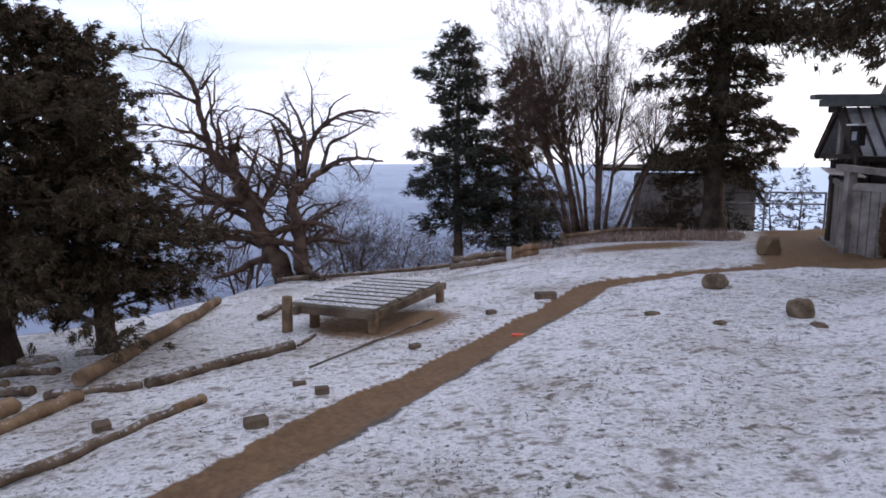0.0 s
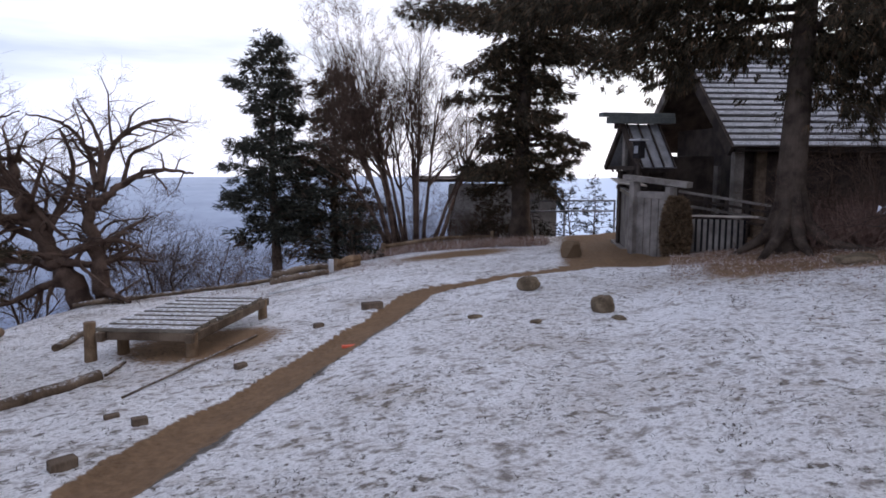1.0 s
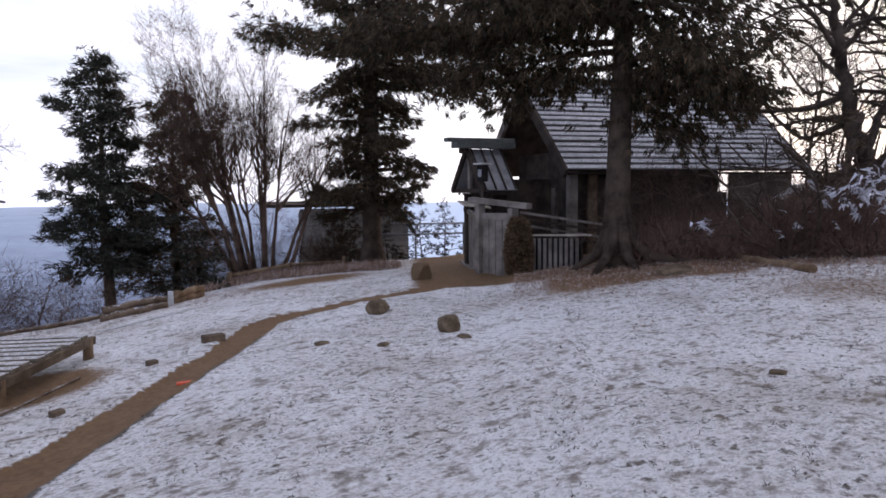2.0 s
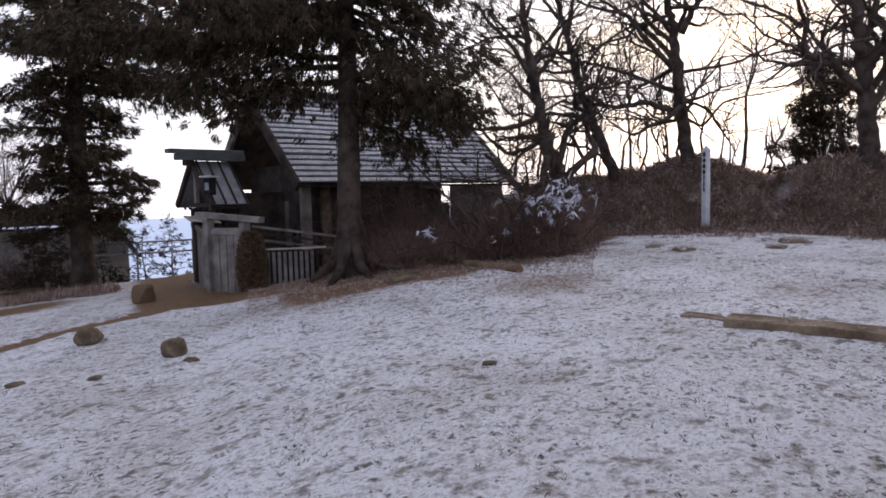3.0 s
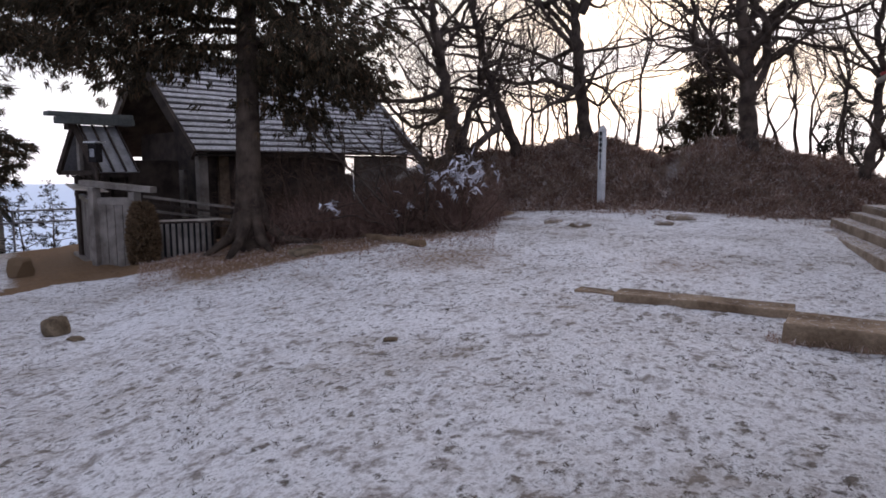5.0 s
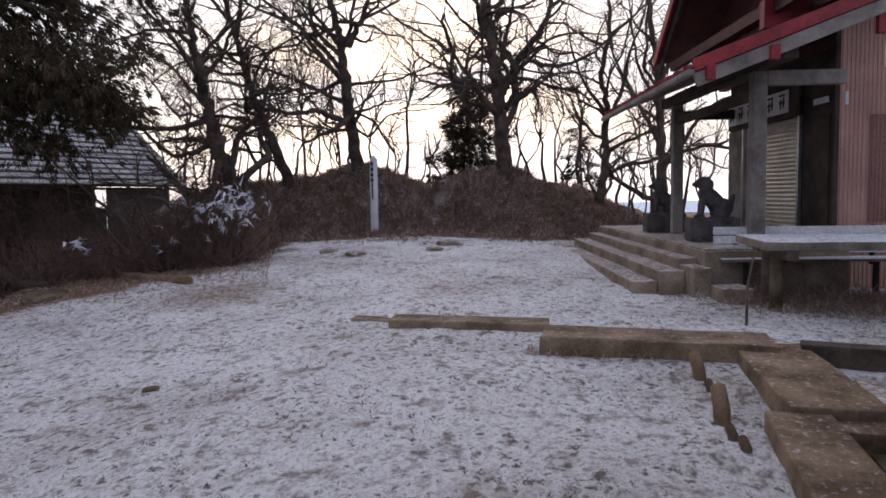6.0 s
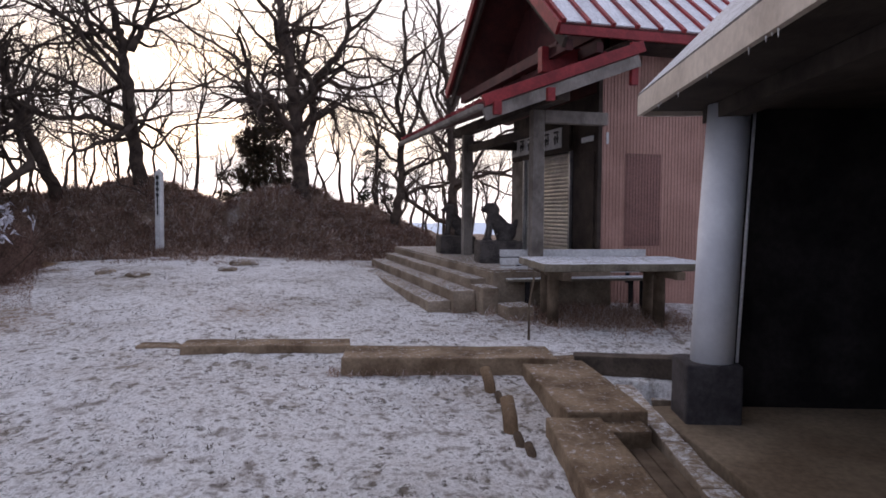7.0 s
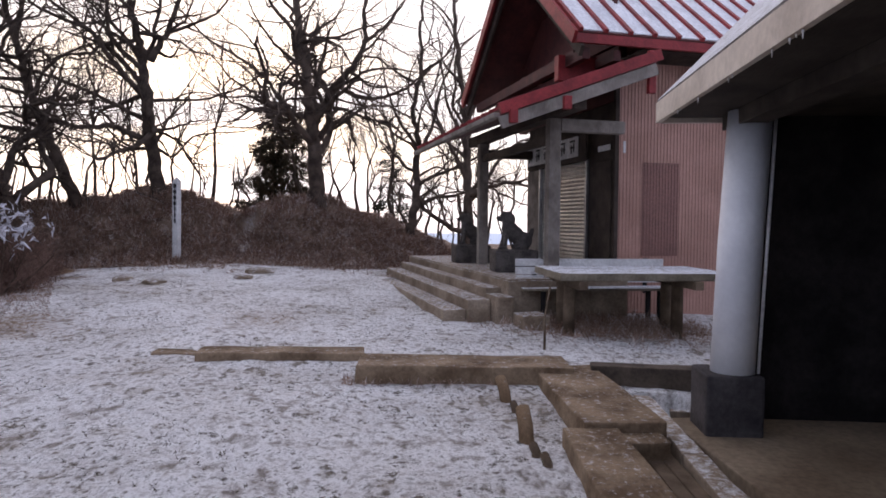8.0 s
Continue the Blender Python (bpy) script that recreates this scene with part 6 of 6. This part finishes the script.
for k in range(58):
    az = radians(56 + 43 * (k + rng_s.random()) / 58)
    d = rng_s.uniform(20.5, 26)
    h = rng_s.uniform(2.0, 3.9) if k % 4 else rng_s.uniform(4.5, 6.5)
    lx, ly = rng_s.uniform(-0.7, 0.7), rng_s.uniform(-0.9, 0.9)
    x, y = d * math.sin(az), d * math.cos(az)
    bare_tree("thin_tree", "thin leafless tree in the wood behind", x, y, [(0, 0, 0)] + [(lx * q + rng_s.uniform(-0.22, 0.22), ly * q + rng_s.uniform(-0.22, 0.22), h * q) for q in (0.2, 0.38, 0.55, 0.75, 1.0)],
              [(0.45, (rng_s.uniform(-1, 1), rng_s.uniform(-1, 1), 1.1), h * 0.35, 0.03), (0.6, (rng_s.uniform(-1, 1), rng_s.uniform(-1, 1), 0.9), h * 0.3, 0.025)],
              rng_s.uniform(0.03, 0.075), 300 + k, M_BARK_GREY, (2.4, 3.0, 3.2), 0.75, 0.06, 0.24, 0.006, group="thin trees behind", haze=1)
bare_tree("shrub", "tall dark shrub arching across the shrine roof", 10.55, 7.15, [(0, 0, -0.1), (0, 0, 0.1), (0, 0, 0.25)], [], 0.07, 420, M_BARK_GREY, (1.8, 2.2, 2.5), 0.7, 0.0, 0.2, 0.0055, group="shrubs by the shrine", haze=0,
          drawn=[([(0, 0.0), (-0.3, 0.45), (-0.8, 1.0), (-1.3, 1.5), (-1.8, 2.05), (-2.2, 2.3)], 0.045), ([(0, 0), (-0.4, 0.8), (-0.75, 1.6), (-1.2, 2.1)], 0.04), ([(-0.1, 0.2), (0.1, 1.0), (-0.25, 1.45), (-0.9, 1.3), (-1.6, 1.15)], 0.03),
                 ([(0.1, 0.0), (0.35, 1.1), (0.0, 1.75), (-0.7, 1.6), (-1.5, 1.75)], 0.035), ([(0.1, 0), (0.3, 0.8), (0.2, 1.5), (-0.3, 2.1), (-0.6, 2.5)], 0.035), ([(0, 0), (-0.8, 0.5), (-1.3, 1.2), (-1.2, 1.9), (-1.6, 2.4)], 0.03)])
# shrubs before the shrine and below the rim
for k, (x, y, h, lab) in enumerate(((10.0, 8.9, 2.2, "leafless arching shrub before the shrine"), (11.4, 7.3, 2.0, "dark leafless shrub by the bank"), (12.6, 7.4, 1.9, "dark leafless shrub by the bank"), (10.7, 6.2, 1.5, "leafless shrub hung with whitened sprays"), (10.2, 7.1, 1.3, "leafless shrub hung with whitened sprays"), (9.8, 9.9, 2.0, "leafless shrub beside the great cedar"), (10.9, 8.9, 1.7, "dense brown shrub under the eave"), (11.5, 8.3, 1.6, "dense brown shrub under the eave"), (10.3, 9.4, 1.6, "dense brown shrub under the eave"), (12.2, 8.2, 1.8, "dense brown shrub under the eave"))):
    bare_tree("shrub", lab, x, y, [(0, 0, 0), (0.1, 0.05, h * 0.3), (0.25, 0.1, h * 0.6), (0.3, 0.3, h)],
              [(0.05, (-0.7, 0.5, 0.9), h * 0.9, 0.022), (0.05, (0.7, -0.5, 0.8), h * 0.9, 0.022), (0.1, (-0.3, -0.6, 1), h * 0.85, 0.02), (0.1, (0.2, 0.8, 0.7), h * 0.8, 0.02), (0.15, (-1, 0.7, 0.3), h * 0.8, 0.018)],
              0.035, 400 + k, M_BARK_PALE, (2.8, 3.4, 3.6), 0.75, -0.01, 0.22, 0.006, group="shrubs by the shrine", haze=2)
for k, (x, y, h) in enumerate(((-1.9, 16.0, 2.6), (-0.9, 16.3, 2.3), (-4.8, 15.0, 2.4), (-2.6, 17.2, 3.0), (0.3, 17.0, 2.0), (-5.6, 13.5, 2.0), (3.0, 18.3, 3.3), (4.4, 18.6, 3.5), (5.4, 18.8, 3.3))):
    bare_tree("shrub", "pale leafless thicket below the rim", x, y, [(0, 0, 0), (0.1, 0.05, h * 0.3), (-0.1, 0.1, h * 0.6), (0.2, 0.2, h)],
              [(0.1, (-0.8, 0.3, 0.8), h * 0.8, 0.03), (0.1, (0.8, -0.3, 0.8), h * 0.8, 0.03), (0.2, (0.2, 0.6, 1), h * 0.8, 0.025), (0.3, (0.9, 0.3, 0.4), h * 0.7, 0.02)],
              0.05, 430 + k, M_BARK_PALE, (2.8, 4, 4.5), 0.8, 0.02, 0.2, 0.006, z=-2.6, group="thicket below the rim")

# ---- what nobody could count: dead grass, twigs, litter ----
def tufts(name, label, mat, rng, xs, ys, count, length, width, spread, lean, category="grass", zoff=0.0):
    zs = land(xs, ys) + zoff
    centre = np.stack([xs, ys, zs], 1)
    up = np.tile(np.array([lean[0], lean[1], 1.0]), (len(xs), 1)) + rng.normal(0, 0.25, (len(xs), 3))
    ob = blade_mesh(name, blades(rng, centre, up, count, length, width, spread, 0.0), mat, None)
    return tagged(ob, label, category, kind="stuff")


def polar(rng, n, az0, az1, r0, r1):
    az, r = np.radians(rng.uniform(az0, az1, n)), rng.uniform(r0, r1, n)
    return r * np.sin(az), r * np.cos(az)


rng_g = np.random.default_rng(5)
# the bank
def off_gully(x, y, width):
    r, az = np.hypot(x, y), np.degrees(np.arctan2(x, y))
    return np.abs(az - 76.2 - 0.4 * (r - 17)) > width


bx, by = polar(rng_g, 16000, 56, 97, 15.9, 20.5)
keep = (wave(bx, by, 1.7, 9) + rng_g.normal(0, 0.7, len(bx)) > -0.5) & off_gully(bx, by, 0.9 * rng_g.random(len(bx)))
tufts("bank_grass", "matted dry brown grass on the bank", M_STRAW, rng_g, bx[keep], by[keep], 8, 0.12, 0.018, 1.5, (-1.6, -0.4))
bx, by = polar(rng_g, 1800, 60, 92, 16.0, 19.5)
tufts("bank_stalks", "dark dead stalks on the bank", M_TWIG, rng_g, bx, by, 4, 0.16, 0.010, 0.9, (-0.3, 0.0))
bx, by = polar(rng_g, 2600, 57, 96, 16.0, 19.4)
keep = (wave(bx, by, 2.1, 4) + rng_g.normal(0, 0.5, len(bx)) > -0.3) & off_gully(bx, by, 1.3 * rng_g.random(len(bx)))
tufts("grass_clump", "drooping tussocks of bleached grass on the bank", M_STRAW, rng_g, bx[keep], by[keep], 26, 0.20, 0.013, 1.3, (-2.4, -0.7))
bx, by = polar(rng_g, 2600, 58, 97, 14.3, 16.6)
keep = wave(bx, by, 1.6, 3) + rng_g.normal(0, 0.5, len(bx)) + 0.9 * (by * 0 + np.hypot(bx, by) - 15.7) > 0.35
tufts("foot_grass", "frosted grass straggling out from the bank", M_STRAW, rng_g, bx[keep], by[keep], 8, 0.09, 0.014, 1.5, (-0.6, -0.1))
bx, by = polar(rng_g, 700, 57, 96, 16.2, 19.3)
tufts("grass_clump", "dark red-brown tussocks on the bank", M_TWIG, rng_g, bx, by, 26, 0.20, 0.012, 1.3, (-2.2, -0.5))
# thicket between shrine and bank
tx, ty = polar(rng_g, 3000, 48, 63, 12.4, 15.8)
keep = wave(tx, ty, 1.9, 3) + rng_g.normal(0, 0.4, len(tx)) > -0.2
tx, ty = tx[keep], ty[keep]
tufts("thicket", "dense red-brown thicket before the shrine", M_TWIG, rng_g, tx, ty, 9, 0.34, 0.010, 1.1, (0.0, 0.0), "thicket", 0.1)
tx, ty = polar(rng_g, 900, 53, 62, 12.8, 14.6)
tufts("thicket", "upper sprays of the red-brown thicket", M_TWIG, rng_g, tx, ty, 8, 0.45, 0.009, 0.8, (0.0, 0.0), "thicket", 0.45)
tx, ty = polar(rng_g, 1500, 44, 58, 12.6, 14.4)
tufts("thicket", "brown twig thicket under the shrine eave", M_TWIG, rng_g, tx, ty, 8, 0.55, 0.009, 0.7, (0.0, 0.0), "thicket", 0.15)
# litter round the cedar's roots and the earth before the shrine
l_az, l_r = np.radians(rng_g.uniform(34, 63, 8000)), 13.6 - np.abs(rng_g.normal(0, 1.7, 8000))
lx, ly = l_r * np.sin(l_az), l_r * np.cos(l_az)
tufts("leaf_litter", "brown cedar litter over the earth", M_STRAW, rng_g, lx, ly, 4, 0.05, 0.010, 2.5, (0.0, 0.0), "litter")
# under the table
lx, ly = rng_g.normal(8.7, 0.4, 2600), rng_g.normal(-2.7, 0.6, 2600)
tufts("rough_grass", "dry grass under the table", M_STRAW, rng_g, lx, ly, 6, 0.12, 0.008, 1.5, (0.0, 0.0))
# thin turf through the snow
sx, sy = polar(rng_g, 60000, -40, 118, 2.2, 13)
keep = (wave(sx, sy, 2.3, 6) * 0.5 + wave(sx, sy, 7.1, 3) * 0.45 + rng_g.normal(0, 0.6, len(sx)) > 1.0) & (sy > -0.8) & (along(sx, sy, PATH_LINE)[0] > 0.25)
tufts("turf", "specks of dead turf through thin snow", M_STALK, rng_g, sx[keep], sy[keep], 6, 0.026, 0.006, 3.0, (0.0, 0.0), zoff=0.0)
# edge grass along slabs and rim
ex, ey = np.concatenate([rng_g.normal(5.85, 0.05, 260), rng_g.uniform(-3, 3, 900)]), np.concatenate([rng_g.uniform(-0.9, 0.5, 260), rng_g.uniform(13.6, 15.6, 900)])
tufts("edge_grass", "dry grass along slabs and the rim", M_STRAW, rng_g, ex, ey, 4, 0.06, 0.008, 0.9, (-0.3, 0.0))
px, py = polar(rng_g, 5000, 5, 24, 16.8, 18.2)
tufts("edge_grass", "dry grass round the clump of stems", M_STRAW, rng_g, px, py, 4, 0.16, 0.014, 0.6, (0.0, -0.2))
# frosted sprays on the thicket
for x, y, z, n, s in ((10.7, 6.15, 1.42, 60, 0.26), (10.3, 6.9, 0.85, 6, 0.2), (9.3, 8.0, 0.85, 5, 0.08)):
    ctr = np.array([x, y, z]) + rng_g.normal(0, s, (n, 3)) * np.array([1, 1, 0.75])
    tagged(blade_mesh("frosted_spray", blades(rng_g, ctr, rng_g.normal(0, 0.6, (n, 3)) - np.array([0, 0, 0.25]), 4, 0.14, 0.045, 0.5, 0.2), M_FROSTY, None), "whitened sprays of leaves on the thicket", "leaves", kind="stuff")
# the brown clipped bush by the gate
hedge = thing("clipped_bush", "upright brown clipped bush beside the gate", "bush", pose(7.55, 11.05, ground(7.55, 11.05)))
hh = rng_g.uniform(0, 1, 2600)
ha, hr = rng_g.uniform(0, 6.283, 2600), (0.22 * np.sqrt(np.clip(1 - ((hh - 0.38) / 0.66) ** 2, 0, 1)) + 0.02)
ctr = np.stack([np.cos(ha) * hr, np.sin(ha) * hr, hh * 1.08], 1)
tagged(blade_mesh("foliage", blades(rng_g, ctr, np.stack([np.cos(ha), np.sin(ha), 0.4 + 0 * ha], 1), 5, 0.06, 0.03, 0.8, 0.0), M_HEDGE, hedge), kind="stuff")
part("stem", rod([(0, 0, -0.1), (0, 0, 0.9)], [0.04, 0.02], 8), M_BARK_DARK, hedge)
